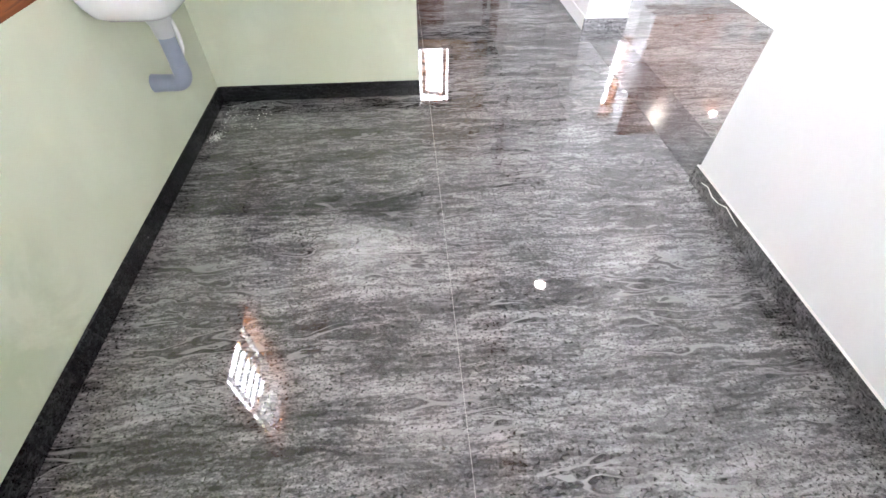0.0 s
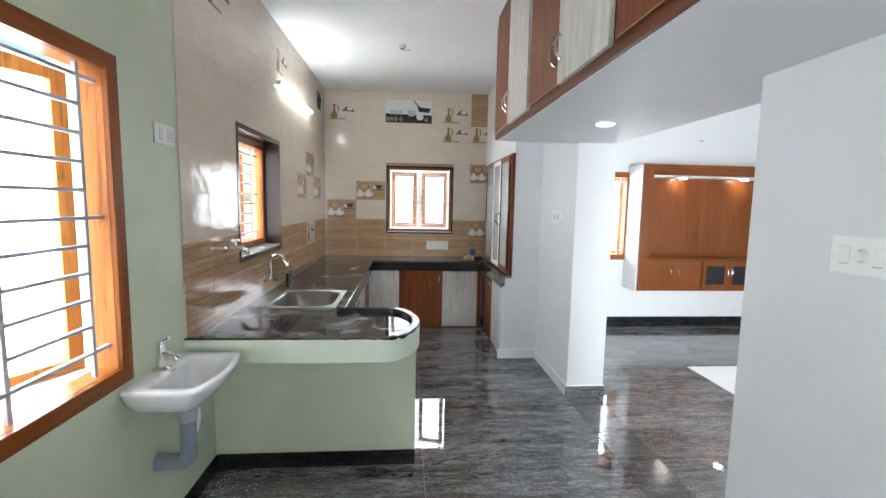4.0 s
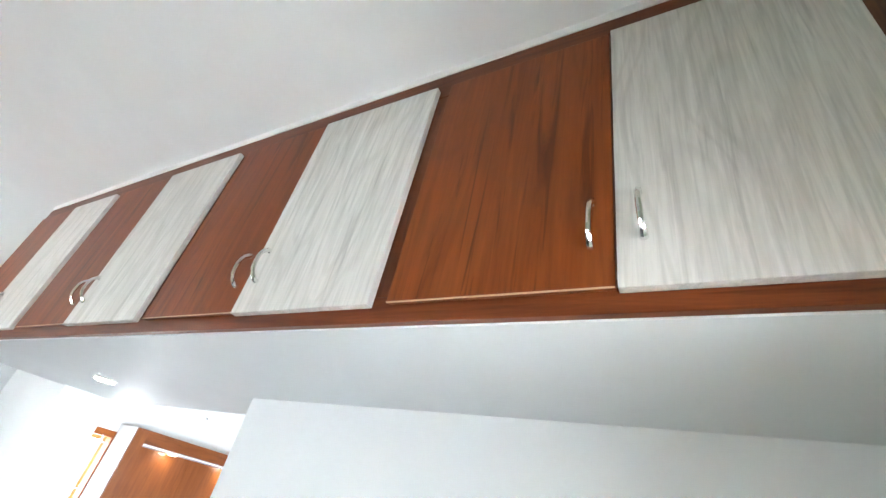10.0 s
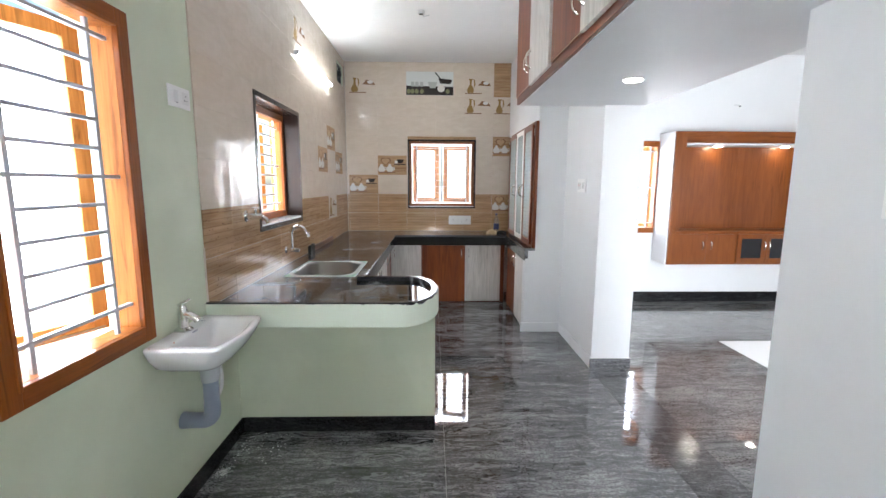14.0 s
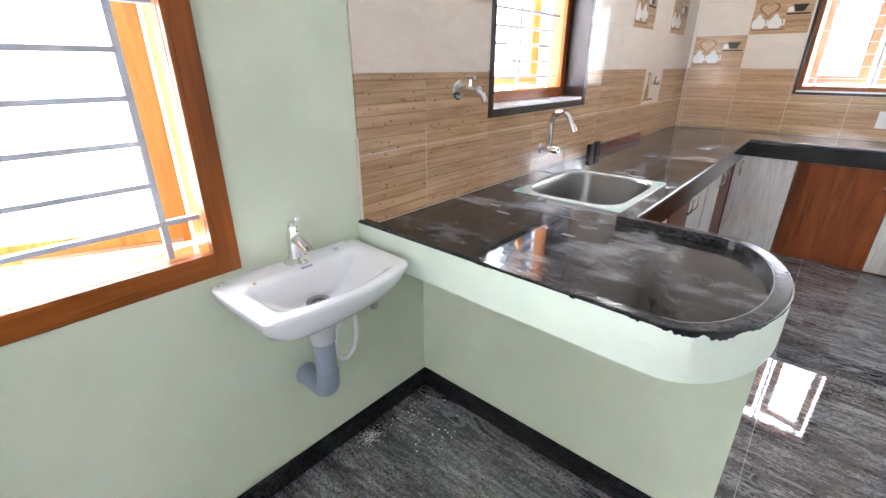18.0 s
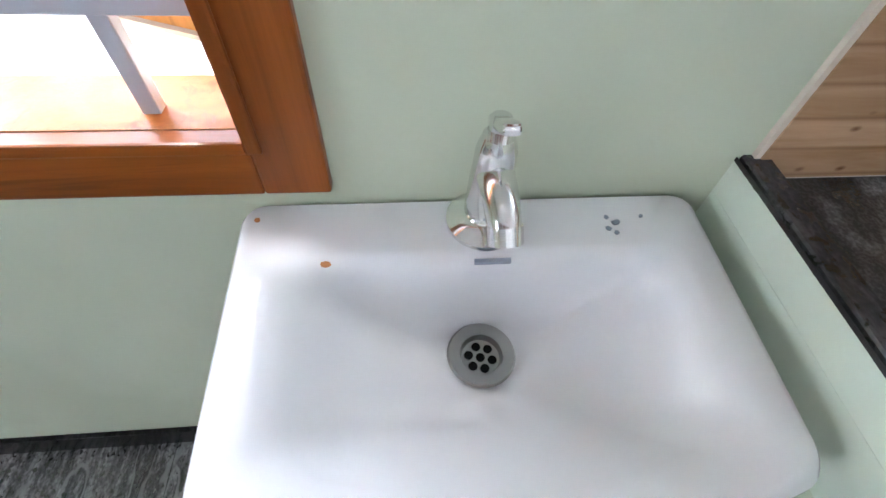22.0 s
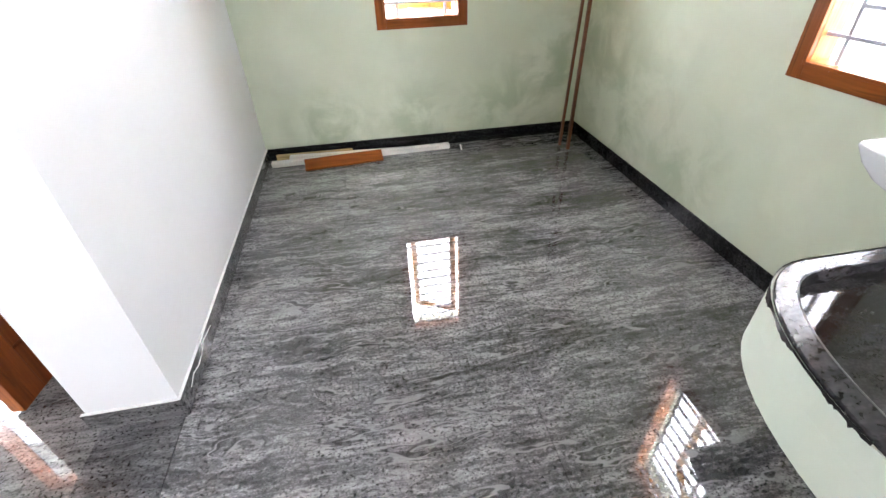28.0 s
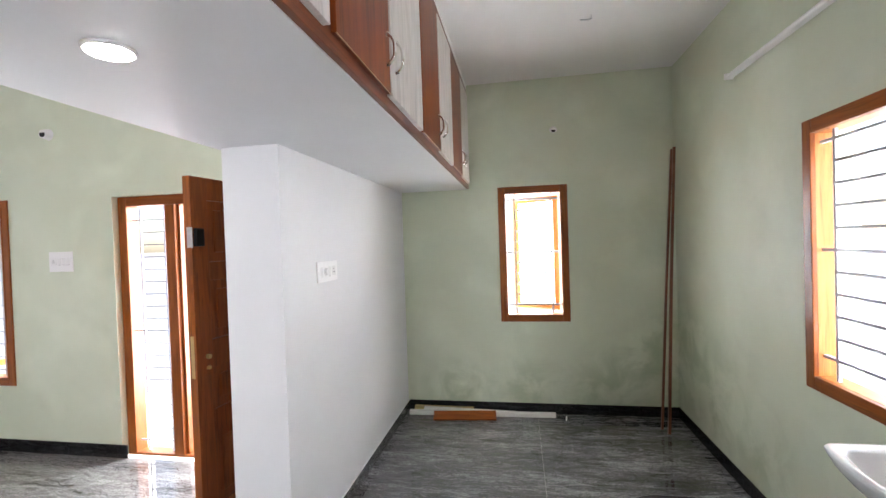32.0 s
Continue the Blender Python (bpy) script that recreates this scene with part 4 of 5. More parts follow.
def sink():
    s = thing("kitchen_sink", (-0.81, 3.247, CT), "stainless steel sink with scraps of green film on its rim", "sink")
    x0, x1, y0, y1 = -1.047, -0.562, 2.947, 3.545
    ix0, ix1, iy0, iy1 = -1.024, -0.594, 2.982, 3.512

    def ring(a0, a1, b0, b1, r, z, n=6):
        out = []
        for cx, cy, s0 in ((a1 - r, b1 - r, 0), (a0 + r, b1 - r, 90), (a0 + r, b0 + r, 180), (a1 - r, b0 + r, 270)):
            for k in range(n + 1):
                a = radians(s0 + 90 * k / n)
                out.append((cx + r * math.cos(a), cy + r * math.sin(a), z))
        return out

    def skin(rings, close=True):
        bm = bmesh.new()
        vs = [[bm.verts.new(p) for p in r] for r in rings]
        for a, b in zip(vs, vs[1:]):
            for k in range(len(a)):
                j = (k + 1) % len(a)
                bm.faces.new((a[k], a[j], b[j], b[k]))
        if close:
            bm.faces.new(vs[-1])
        return bm

    part("rim", skin([ring(x0, x1, y0, y1, 0.012, CT + 0.0005), ring(x0 + 0.002, x1 - 0.002, y0 + 0.002, y1 - 0.002, 0.012, CT + 0.004), ring(ix0, ix1, iy0, iy1, 0.115, CT + 0.004)], False), TAPED, s, "smeared steel rim", True)
    part("bowl", skin([ring(ix0, ix1, iy0, iy1, 0.115, CT + 0.004), ring(ix0 + 0.006, ix1 - 0.006, iy0 + 0.006, iy1 - 0.006, 0.112, CT - 0.004), ring(ix0 + 0.016, ix1 - 0.016, iy0 + 0.016, iy1 - 0.016, 0.110, CT - 0.13), ring(ix0 + 0.024, ix1 - 0.024, iy0 + 0.024, iy1 - 0.024, 0.105, CT - 0.165), ring(ix0 + 0.045, ix1 - 0.045, iy0 + 0.045, iy1 - 0.045, 0.09, CT - 0.186), ring(ix0 + 0.09, ix1 - 0.09, iy0 + 0.09, iy1 - 0.09, 0.07, CT - 0.19)]), BOWL, s, "dull brushed steel bowl", True)
    for cx, cy, dx, dy in ((x0, y0, 1, 1), (x1, y0, -1, 1), (x0, y1, 1, -1), (x1, y1, -1, -1)):
        corner = [(cx + dx * u, cy + dy * v) for u, v in ((0.006, 0.006), (0.085, 0.006), (0.060, 0.020), (0.030, 0.040), (0.018, 0.075), (0.006, 0.110))]
        part("film_scrap", prism(bmesh.new(), corner if dx * dy > 0 else corner[::-1], CT + 0.0035, CT + 0.0046), FILM, s, "torn scrap of green protective film")
    bm = bmesh.new()
    tube(bm, [(-0.81, 3.247, CT - 0.1895), (-0.81, 3.247, CT - 0.186)], 0.045, 20)
    part("drain", bm, CHROME, s)


sink()


def round_part(name, pts, r, material, parent, sides=14, label=""):
    return part(name, tube(bmesh.new(), pts, r, sides), material, parent, label, True)


def faucet():
    x, y, z = XL + 0.004, 3.402, 0.975
    t = thing("kitchen_faucet", (x, y, z), "chrome wall-mounted swan-neck sink tap", "tap")
    round_part("flange", [(x, y, z), (x + 0.012, y, z)], [0.030, 0.022], CHROME, t)
    round_part("body", [(x, y, z), (x + 0.075, y, z)], 0.014, CHROME, t)
    round_part("knob", [(x + 0.075, y, z), (x + 0.078, y, z), (x + 0.105, y, z)], [0.012, 0.019, 0.017], CHROME, t)
    up = [(x + 0.05, y, z), (x + 0.05, y, z + 0.13)]
    up += [tuple(p) for p in arc((x + 0.05 + 0.055, y, z + 0.13), 0.055, 180, 40, 9, (1, 0, 0), (0, 0, 1))]
    up += [(x + 0.165, y, z + 0.125), (x + 0.175, y, z + 0.11)]
    round_part("neck", up, 0.0135, CHROME, t)
    round_part("nozzle", [(x + 0.165, y, z + 0.13), (x + 0.181, y, z + 0.10)], 0.0165, CHROME, t)


faucet()


def wall_valve():
    x, y, z = XL + 0.004, 2.712, 1.286
    t = thing("wall_valve", (x, y, z), "short chrome water tap above the counter", "tap")
    round_part("flange", [(x, y, z), (x + 0.010, y, z)], [0.040, 0.030], CHROME, t)
    round_part("body", [(x, y, z), (x + 0.105, y, z)], [0.018, 0.020], CHROME, t)
    round_part("spout", [(x + 0.09, y, z), (x + 0.122, y, z - 0.014), (x + 0.135, y, z - 0.04)], 0.013, CHROME, t)
    round_part("stem", [(x + 0.06, y, z), (x + 0.06, y, z + 0.045)], 0.008, CHROME, t)
    part("lever", cube(x + 0.04, x + 0.085, y - 0.007, y + 0.007, z + 0.042, z + 0.056, 0.003), CHROME, t)


wall_valve()


# ---- base and wall cupboards ----
def base_unit(name, label, x0, x1, y0, y1, face, doors, well=0.0):
    """A base cupboard whose front looks along face; doors: (start, end, pale, handle side)."""
    c = thing(name, ((x0 + x1) / 2, (y0 + y1) / 2, 0), label, "cupboard", "kitchen base cupboards")
    top = CT - 0.127
    body = cube(x0, x1, y0, y1, 0.0, top - well)
    if well:
        box(body, x1 - 0.018, x1, y0, y1, top - well, top)
    part("carcass", body, REDFRAME_V, c)
    for a, b, pale, hs in doors:
        m = PALEWOOD if pale else REDWOOD
        lab = "pale grey wood-grain door" if pale else "red-brown wood-grain door"
        hz = top - 0.10
        if face == "x":
            d = part("door", cube(x1 + 0.001, x1 + 0.018, a, b, 0.012, top - 0.004, 0.002), m, c, lab)
            d_handle(d, (x1 + 0.018, b - 0.05 if hs > 0 else a + 0.05, hz), (0, 0, 1), out=(1, 0, 0))
        elif face == "-x":
            d = part("door", cube(x0 - 0.018, x0 - 0.001, a, b, 0.012, top - 0.004, 0.002), m, c, lab)
            d_handle(d, (x0 - 0.018, b - 0.05 if hs > 0 else a + 0.05, hz), (0, 0, 1), out=(-1, 0, 0))
        else:
            d = part("door", cube(a, b, y0 - 0.018, y0 - 0.001, 0.012, top - 0.004, 0.002), m, c, lab)
            d_handle(d, (b - 0.045 if hs > 0 else a + 0.045, y0 - 0.018, hz), (0, 0, 1), out=(0, -1, 0))


BX = CTX - 0.075
base_unit("base_cupboard", "base cupboard below the sink counter", XL, BX, 2.91, 3.68, "x", [(2.93, 3.29, False, 1), (3.30, 3.66, True, -1)], well=0.10)
base_unit("base_cupboard", "base cupboard below the long counter", XL, BX, 3.682, 4.55, "x", [(3.70, 4.11, False, 1), (4.12, 4.53, True, -1)])
base_unit("base_cupboard", "base cupboard beside the kitchen corner", XL, BX, 4.552, 5.43, "x", [(4.57, 4.98, True, 1), (4.99, 5.40, False, -1)])
base_unit("base_cupboard", "pale base cupboard in the kitchen corner", BX + 0.002, -0.165, 5.452, YB, "y", [(BX + 0.022, -0.175, True, -1)])
base_unit("base_cupboard", "red-brown and pale base cupboard under the back window", -0.163, LEG_X - 0.01, 5.452, YB, "y", [(-0.10, 0.373, False, 1), (0.377, 0.822, True, -1)])
base_unit("base_cupboard", "base cupboard below the glass cupboard", LEG_X + 0.03, PILLAR_X, JOG_Y + 0.112, 5.40, "-x", [(JOG_Y + 0.12, 4.86, True, 1), (4.865, 5.36, False, -1)])


def glass_cupboard():
    x, y0, y1, z0, z1 = JOG_X, JOG_Y - 0.006, 5.66, CT + 0.004, 2.09
    c = thing("glass_cupboard", (x, y0, z0), "red-brown wall cupboard with ribbed glass doors", "cupboard")
    part("side_near", cube(x - 0.03, x + 0.001, y0, y0 + 0.05, z0, z1, 0.002), REDFRAME_V, c)
    part("side_far", cube(x - 0.02, x, y1 - 0.05, y1, z0, z1, 0.002), REDFRAME_V, c)
    part("bottom_rail", cube(x - 0.028, x, y0 + 0.05, y1 - 0.05, z0, z0 + 0.045, 0.002), REDFRAME, c)
    part("top_rail", cube(x - 0.028, x, y0 + 0.05, y1 - 0.05, z1 - 0.05, z1, 0.002), REDFRAME, c)
    part("back", cube(x + 0.25, x + 0.262, y0 + 0.12, y1, z0, z1), REDFRAME_V, c)
    for k in range(1, 3):
        z = z0 + (z1 - z0) * k / 3
        part("shelf", cube(x + 0.01, x + 0.25, y0 + 0.12, y1 - 0.05, z - 0.009, z + 0.009), REDFRAME, c)
    cuts = [y0 + 0.055, y0 + 0.055 + 0.40, y0 + 0.055 + 0.80, y1 - 0.055]
    for n, (a, b) in enumerate(zip(cuts, cuts[1:])):
        edge = WHITE_LAM if n == 1 else REDFRAME_V
        bm = bmesh.new()
        w = 0.045
        for q in ((a, a + w, z0 + 0.03, z1 - 0.03), (b - w, b, z0 + 0.03, z1 - 0.03), (a + w, b - w, z0 + 0.03, z0 + 0.03 + w), (a + w, b - w, z1 - 0.03 - w, z1 - 0.03)):
            box(bm, x - 0.052, x - 0.033, q[0] + 0.002, q[1] - 0.002, q[2], q[3], 0.002)
        d = part("door", bm, edge, c, "glazed door with a pale edge" if n == 1 else "glazed red-brown door")
        bm = bmesh.new()
        for k in range(28):
            zz = z0 + 0.08 + (z1 - z0 - 0.16) * k / 28
            box(bm, x - 0.046, x - 0.040, a + w, b - w, zz, zz + (z1 - z0 - 0.16) / 28 - 0.006, 0.002, 1)
        box(bm, x - 0.0425, x - 0.0405, a + w, b - w, z0 + 0.075, z1 - 0.075)
        part("ribbed_pane", bm, RIBGLASS, d, "ribbed grey-green glass")
        hy = {0: b - 0.022, 1: a + 0.022, 2: a + 0.022}[n]
        d_handle(d, (x - 0.052, hy, 1.42), (0, 0, 1), 0.12, 0.032)


glass_cupboard()


# ---- living room media unit ----
def media_unit():
    x0, x1, yf, z0, z1 = 2.766, 4.74, 5.10, 0.546, 2.104
    yb = LIV_Y1
    c = thing("media_unit", ((x0 + x1) / 2, yf, z0), "wall-hung teak media unit with downlights and cupboards", "cabinet")
    part("side_casing", cube(x0 - 0.012, x0, yf + 0.02, yb, z0, z1), WHITE, c, "white painted side casing")
    part("frame_left", cube(x0, x0 + 0.13, yf, yf + 0.05, z0, z1, 0.003), MEDIA, c)
    part("frame_right", cube(x1 - 0.13, x1, yf, yf + 0.05, z0, z1, 0.003), MEDIA, c)
    part("frame_top", cube(x0 + 0.13, x1 - 0.13, yf, yf + 0.05, z1 - 0.13, z1, 0.003), MEDIA_X, c)
    part("top_board", cube(x0, x1, yf + 0.05, yb, z1 - 0.02, z1), MEDIA_X, c)
    part("light_shelf", cube(x0 + 0.13, x1 - 0.13, yf + 0.05, yb - 0.02, z1 - 0.15, z1 - 0.13), WHITE, c, "white strip carrying the downlights")
    xm = 3.73
    part("back_panel", cube(x0, xm - 0.001, yb - 0.02, yb, 0.94, z1 - 0.02), MEDIA, c)
    part("back_panel", cube(xm + 0.001, x1, yb - 0.02, yb, 0.94, z1 - 0.02), MEDIA, c)
    part("shelf", cube(x0, x1, yf - 0.012, yb, 0.927, 0.953, 0.003), MEDIA_X, c)
    part("base_box", cube(x0, x1, yf + 0.02, yb, z0, 0.927), MEDIA_X, c)
    for a, b, hs in ((2.887, 3.227, 1), (3.231, 3.572, -1)):
        d = part("door", cube(a, b, yf, yf + 0.019, z0 + 0.03, 0.912, 0.003), MEDIA, c)
        d_handle(d, (b - 0.05 if hs > 0 else a + 0.05, yf, 0.78), (0, 0, 1), 0.09, 0.02, out=(0, -1, 0))
    for a, b, hs in ((3.608, 3.953, 1), (3.958, 4.303, -1)):
        bm = bmesh.new()
        w = 0.05
        for q in ((a, a + w, z0 + 0.03, 0.912), (b - w, b, z0 + 0.03, 0.912), (a + w, b - w, z0 + 0.03, z0 + 0.03 + w), (a + w, b - w, 0.912 - w, 0.912)):
            box(bm, q[0], q[1], yf - 0.004, yf + 0.019, q[2], q[3], 0.002)
        d = part("door", bm, MEDIA, c, "teak door with a dark glass pane")
        part("pane", cube(a + w, b - w, yf + 0.004, yf + 0.010, z0 + 0.03 + w, 0.912 - w), BLACK, d, "black glass")
        d_handle(d, (b - 0.025 if hs > 0 else a + 0.025, yf - 0.004, 0.78), (0, 0, 1), 0.09, 0.02, out=(0, -1, 0))
    part("door", cube(4.34, x1 - 0.02, yf, yf + 0.019, z0 + 0.03, 0.912, 0.003), MEDIA, c)
    for x in (3.40, 4.226):
        y = yf + 0.22
        round_part("downlight", [(x, y, z1 - 0.150), (x, y, z1 - 0.158)], [0.045, 0.04], SPOT, c, 20, "lit recessed downlight")
    return c


media_unit()


# ---- wash basin ----
def basin():
    yc, xw, xf = 1.9155, XL + 0.002, -0.893
    half, rim = 0.243, 0.842
    c = thing("wash_basin", (XL, yc, 0.70), "white ceramic wall-hung wash basin with small stains", "wash basin")
    wx = -1.042

    def ring(x0, x1, hw, z, r=0.03, bow=0.0, taper=0.0):
        """Rounded rectangle from x0 at the wall to x1, evenly stepped, its front bowed outwards."""
        out = []
        for cx, cv, a0 in ((x1 - r, hw - r, 0), (x0 + r, hw - r, 90), (x0 + r, r - hw, 180), (x1 - r, r - hw, 270)):
            out += [(cx + r * math.cos(radians(a0 + 90 * k / 8)), cv + r * math.sin(radians(a0 + 90 * k / 8))) for k in range(9)]
        loop = []
        for (x, v), (p, q) in zip(out, out[1:] + out[:1]):
            steps = 1 if math.hypot(p - x, q - v) < 2.2 * r * math.pi / 16 else 22
            loop += [(x + (p - x) * k / steps, v + (q - v) * k / steps) for k in range(steps)]
        made = []
        for x, v in loop:
            u = (x - x0) / (x1 - x0)
            made.append((x + bow * (1 - (v / hw) ** 2) * u, yc + v * (1 - taper * u / hw), z))
        return made

    outer = [
        ring(-1.12, -0.965, 0.10, 0.704, 0.05, 0.01),
        ring(-1.165, -0.950, 0.155, 0.718, 0.05, 0.014),
        ring(xw, -0.932, 0.195, 0.742, 0.045, 0.020),
        ring(xw, -0.908, 0.226, 0.784, 0.035, 0.028, 0.006),
        ring(xw, xf - 0.002, half - 0.004, 0.818, 0.026, 0.036, 0.009),
        ring(xw, xf + 0.002, half, rim - 0.012, 0.024, 0.037, 0.009),
        ring(xw, xf + 0.001, half - 0.001, rim - 0.006, 0.024, 0.037, 0.009),
        ring(xw + 0.002, xf - 0.003, half - 0.005, rim - 0.0015, 0.022, 0.036, 0.009),
        ring(xw + 0.004, xf - 0.008, half - 0.011, rim, 0.022, 0.036, 0.009),
        ring(xw + 0.066, xf - 0.013, half - 0.034, rim - 0.0007, 0.028, 0.032, 0.008),
        ring(xw + 0.072, xf - 0.018, half - 0.042, rim - 0.0030, 0.029, 0.032, 0.008),
        ring(xw + 0.077, xf - 0.024, half - 0.050, rim - 0.0075, 0.030, 0.031, 0.008),
        ring(xw + 0.081, xf - 0.030, half - 0.057, rim - 0.0125, 0.031, 0.030, 0.008),
    ]
    # the hollow falls steeply from the rim and levels out round the waste
    top, rings = outer[-1], list(outer)
    for k in range(1, 21):
        t = k / 20
        level = []
        for x, y, z in top:
            g = math.atan2(y - yc, x - wx)
            cx, cy = wx + 0.034 * math.cos(g), yc + 0.034 * math.sin(g)
            w = t ** 1.05
            front = max(0.0, math.cos(g)) ** 2
            fall = (1 - front) * (1 - (1 - t) ** 2.3) + front * (1 - (1 - t) ** 1.12)
            level.append((x + (cx - x) * w, y + (cy - y) * w, rim - 0.0125 - 0.0915 * fall))
        rings.append(level)
    rings.append([(x, y, z - 0.016) for x, y, z in rings[-1]])
    n = len(top)
    bm = bmesh.new()
    vs = [[bm.verts.new(p) for p in r] for r in rings]
    for a, b in zip(vs, vs[1:]):
        for k in range(n):
            j = (k + 1) % n
            bm.faces.new((a[k], a[j], b[j], b[k]))
    bm.faces.new(vs[0][::-1])
    bm.faces.new(vs[-1])
    part("bowl", bm, CERAMIC, c, "glossy white ceramic bowl", True)
    # waste with its perforated plate
    bm = bmesh.new()
    prof = [(0.037, 0.7430), (0.035, 0.7465), (0.023, 0.743), (0.021, 0.734)]
    rows = [[bm.verts.new((-1.042 + r * math.cos(2 * math.pi * k / 28), yc + r * math.sin(2 * math.pi * k / 28), z)) for k in range(28)] for r, z in prof]
    for a, b in zip(rows, rows[1:]):
        for k in range(28):
            bm.faces.new((a[k], a[(k + 1) % 28], b[(k + 1) % 28], b[k]))
    bm.faces.new(rows[-1])
    waste = part("waste", bm, STEEL, c, "steel waste fitting", True)
    for q in [(0, 0)] + [(0.0130 * math.cos(radians(60 * k + 15)), 0.0130 * math.sin(radians(60 * k + 15))) for k in range(6)]:
        bm = bmesh.new()
        tube(bm, [(-1.042 + q[0], yc + q[1], 0.7335), (-1.042 + q[0], yc + q[1], 0.7350)], 0.0050, 10)
        part("hole", bm, BLACK_MATT, waste, "dark drain hole")
    part("maker_mark", cube(-1.1000, -1.0955, yc - 0.010, yc + 0.026, 0.8340, 0.8385), PVC, c, "small dark maker mark")
    for dx, dy, s in ((-1.138, 0.144, 0.005), (-1.130, 0.134, 0.0035), (-1.124, 0.141, 0.003), (-1.145, 0.136, 0.003), (-1.145, 0.174, 0.0025)):
        part("paint_fleck", prism(bmesh.new(), [(dx + s * math.cos(1.1 * k + s * 900) * (0.7 + 0.3 * (k % 2)), yc + dy + s * math.sin(1.1 * k + s * 900)) for k in range(5)], rim - 0.001, rim + 0.0012), PVC, c, "grey paint fleck")
    part("stain", prism(bmesh.new(), [(-1.098 + 0.003 * math.cos(a), yc - 0.152 + 0.005 * math.sin(a)) for a in [k * math.pi / 4 for k in range(8)]], rim - 0.002, rim + 0.0005), RUST, c, "small orange rust stain")
    part("stain", prism(bmesh.new(), [(-1.155 + 0.003 * math.cos(a), yc - 0.224 + 0.003 * math.sin(a)) for a in [k * math.pi / 4 for k in range(8)]], rim - 0.001, rim + 0.0008), RUST, c, "small orange rust stain")
    c.location.z = 0.692


basin()


def basin_tap():
    x, y, z = -1.145, 1.920, 0.834
    t = thing("basin_tap", (x, y, z), "chrome pillar tap with flat lever", "tap")
    round_part("flange", [(x, y, z), (x, y, z + 0.005), (x, y, z + 0.011), (x, y, z + 0.016)], [0.039, 0.039, 0.030, 0.022], CHROME, t, 32)
    round_part("body", [(x, y, z + 0.010), (x, y, z + 0.05), (x + 0.002, y, z + 0.095), (x + 0.002, y, z + 0.112)], [0.0215, 0.0205, 0.0185, 0.014], CHROME, t, 22)
    round_part("spout", [(x, y, z + 0.074), (x + 0.024, y + 0.002, z + 0.072), (x + 0.047, y + 0.004, z + 0.060), (x + 0.056, y + 0.005, z + 0.053)], [0.018, 0.0165, 0.0155, 0.015], CHROME, t, 18)
    round_part("aerator", [(x + 0.053, y + 0.005, z + 0.056), (x + 0.063, y + 0.006, z + 0.043)], 0.0158, CHROME, t, 18)
    bm = cube(-0.016, 0.044, -0.0075, 0.0075, 0, 0.011, 0.004, 3)
    bmesh.ops.transform(bm, matrix=Matrix.Translation((x, y, z + 0.116)) @ Matrix.Rotation(radians(-30), 4, "Y"), verts=bm.verts)
    part("lever", bm, CHROME, t, "flat chrome lever", True)
    round_part("stem", [(x, y, z + 0.10), (x, y, z + 0.128)], 0.009, CHROME, t)


basin_tap()


def waste_pipe():
    x, y = -1.042, 1.915
    p = thing("waste_pipe", (x, y, 0.38), "grey plastic waste pipe under the basin", "pipe")
    round_part("collar", [(x, y, 0.705), (x, y, 0.66), (x, y, 0.645), (x, y, 0.60)], [0.050, 0.048, 0.040, 0.037], PVC_PALE, p, 20, "pale plastic trap collar")
    round_part("pipe", [(x, y, 0.605), (x, y, 0.47)], 0.033, PVC, p, 20)
    bend = [(x, y, 0.485), (x, y, 0.455)] + [tuple(q) for q in arc((x - 0.045, y, 0.45), 0.045, 0, -90, 8, (1, 0, 0), (0, 0, 1))] + [(XL + 0.045, y, 0.405)]
    round_part("elbow", bend, 0.0355, PVC, p, 20)
    round_part("wall_socket", [(XL + 0.001, y, 0.405), (XL + 0.05, y, 0.405)], [0.038, 0.035], PVC, p, 20)


waste_pipe()


def supply_hose():
    y0 = 2.195
    h = thing("supply_hose", (XL, y0, 0.60), "white flexible hose looping from a chrome angle valve", "hose")
    round_part("valve", [(XL + 0.002, y0, 0.590), (XL + 0.050, y0, 0.590)], [0.014, 0.013], STEEL, h)
    round_part("valve_flange", [(XL + 0.001, y0, 0.590), (XL + 0.008, y0, 0.590)], [0.030, 0.025], CHROME, h, 18)
    round_part("valve_knob", [(XL + 0.040, y0, 0.585), (XL + 0.042, y0, 0.570), (XL + 0.043, y0, 0.552)], [0.009, 0.014, 0.013], STEEL, h, 8)
    round_part("nut", [(XL + 0.040, y0 - 0.012, 0.590), (XL + 0.040, y0 - 0.052, 0.588)], [0.014, 0.012], PLASTIC, h, 6, "white plastic nut")
    bend = [(XL + 0.040, y0 - 0.045, 0.588), (-1.138, 2.112, 0.590), (-1.133, 2.070, 0.590), (-1.122, 2.025, 0.572), (-1.105, 1.994, 0.530), (-1.085, 1.986, 0.490), (-1.066, 2.000, 0.474), (-1.056, 2.030, 0.500), (-1.056, 2.048, 0.560), (-1.066, 2.048, 0.630), (-1.085, 2.035, 0.690), (-1.100, 2.025, 0.730)]
    pts = []
    for k in range(len(bend) - 1):
        p0, p1, p2, p3 = [Vector(bend[min(max(k + d, 0), len(bend) - 1)]) for d in (-1, 0, 1, 2)]
        for j in range(5):
            t = j / 5
            pts.append(0.5 * (2 * p1 + (p2 - p0) * t + (2 * p0 - 5 * p1 + 4 * p2 - p3) * t * t + (3 * p1 - p0 - 3 * p2 + p3) * t ** 3))
    round_part("hose", [tuple(p) for p in pts], 0.0090, PLASTIC, h, 12, "white flexible hose")


supply_hose()


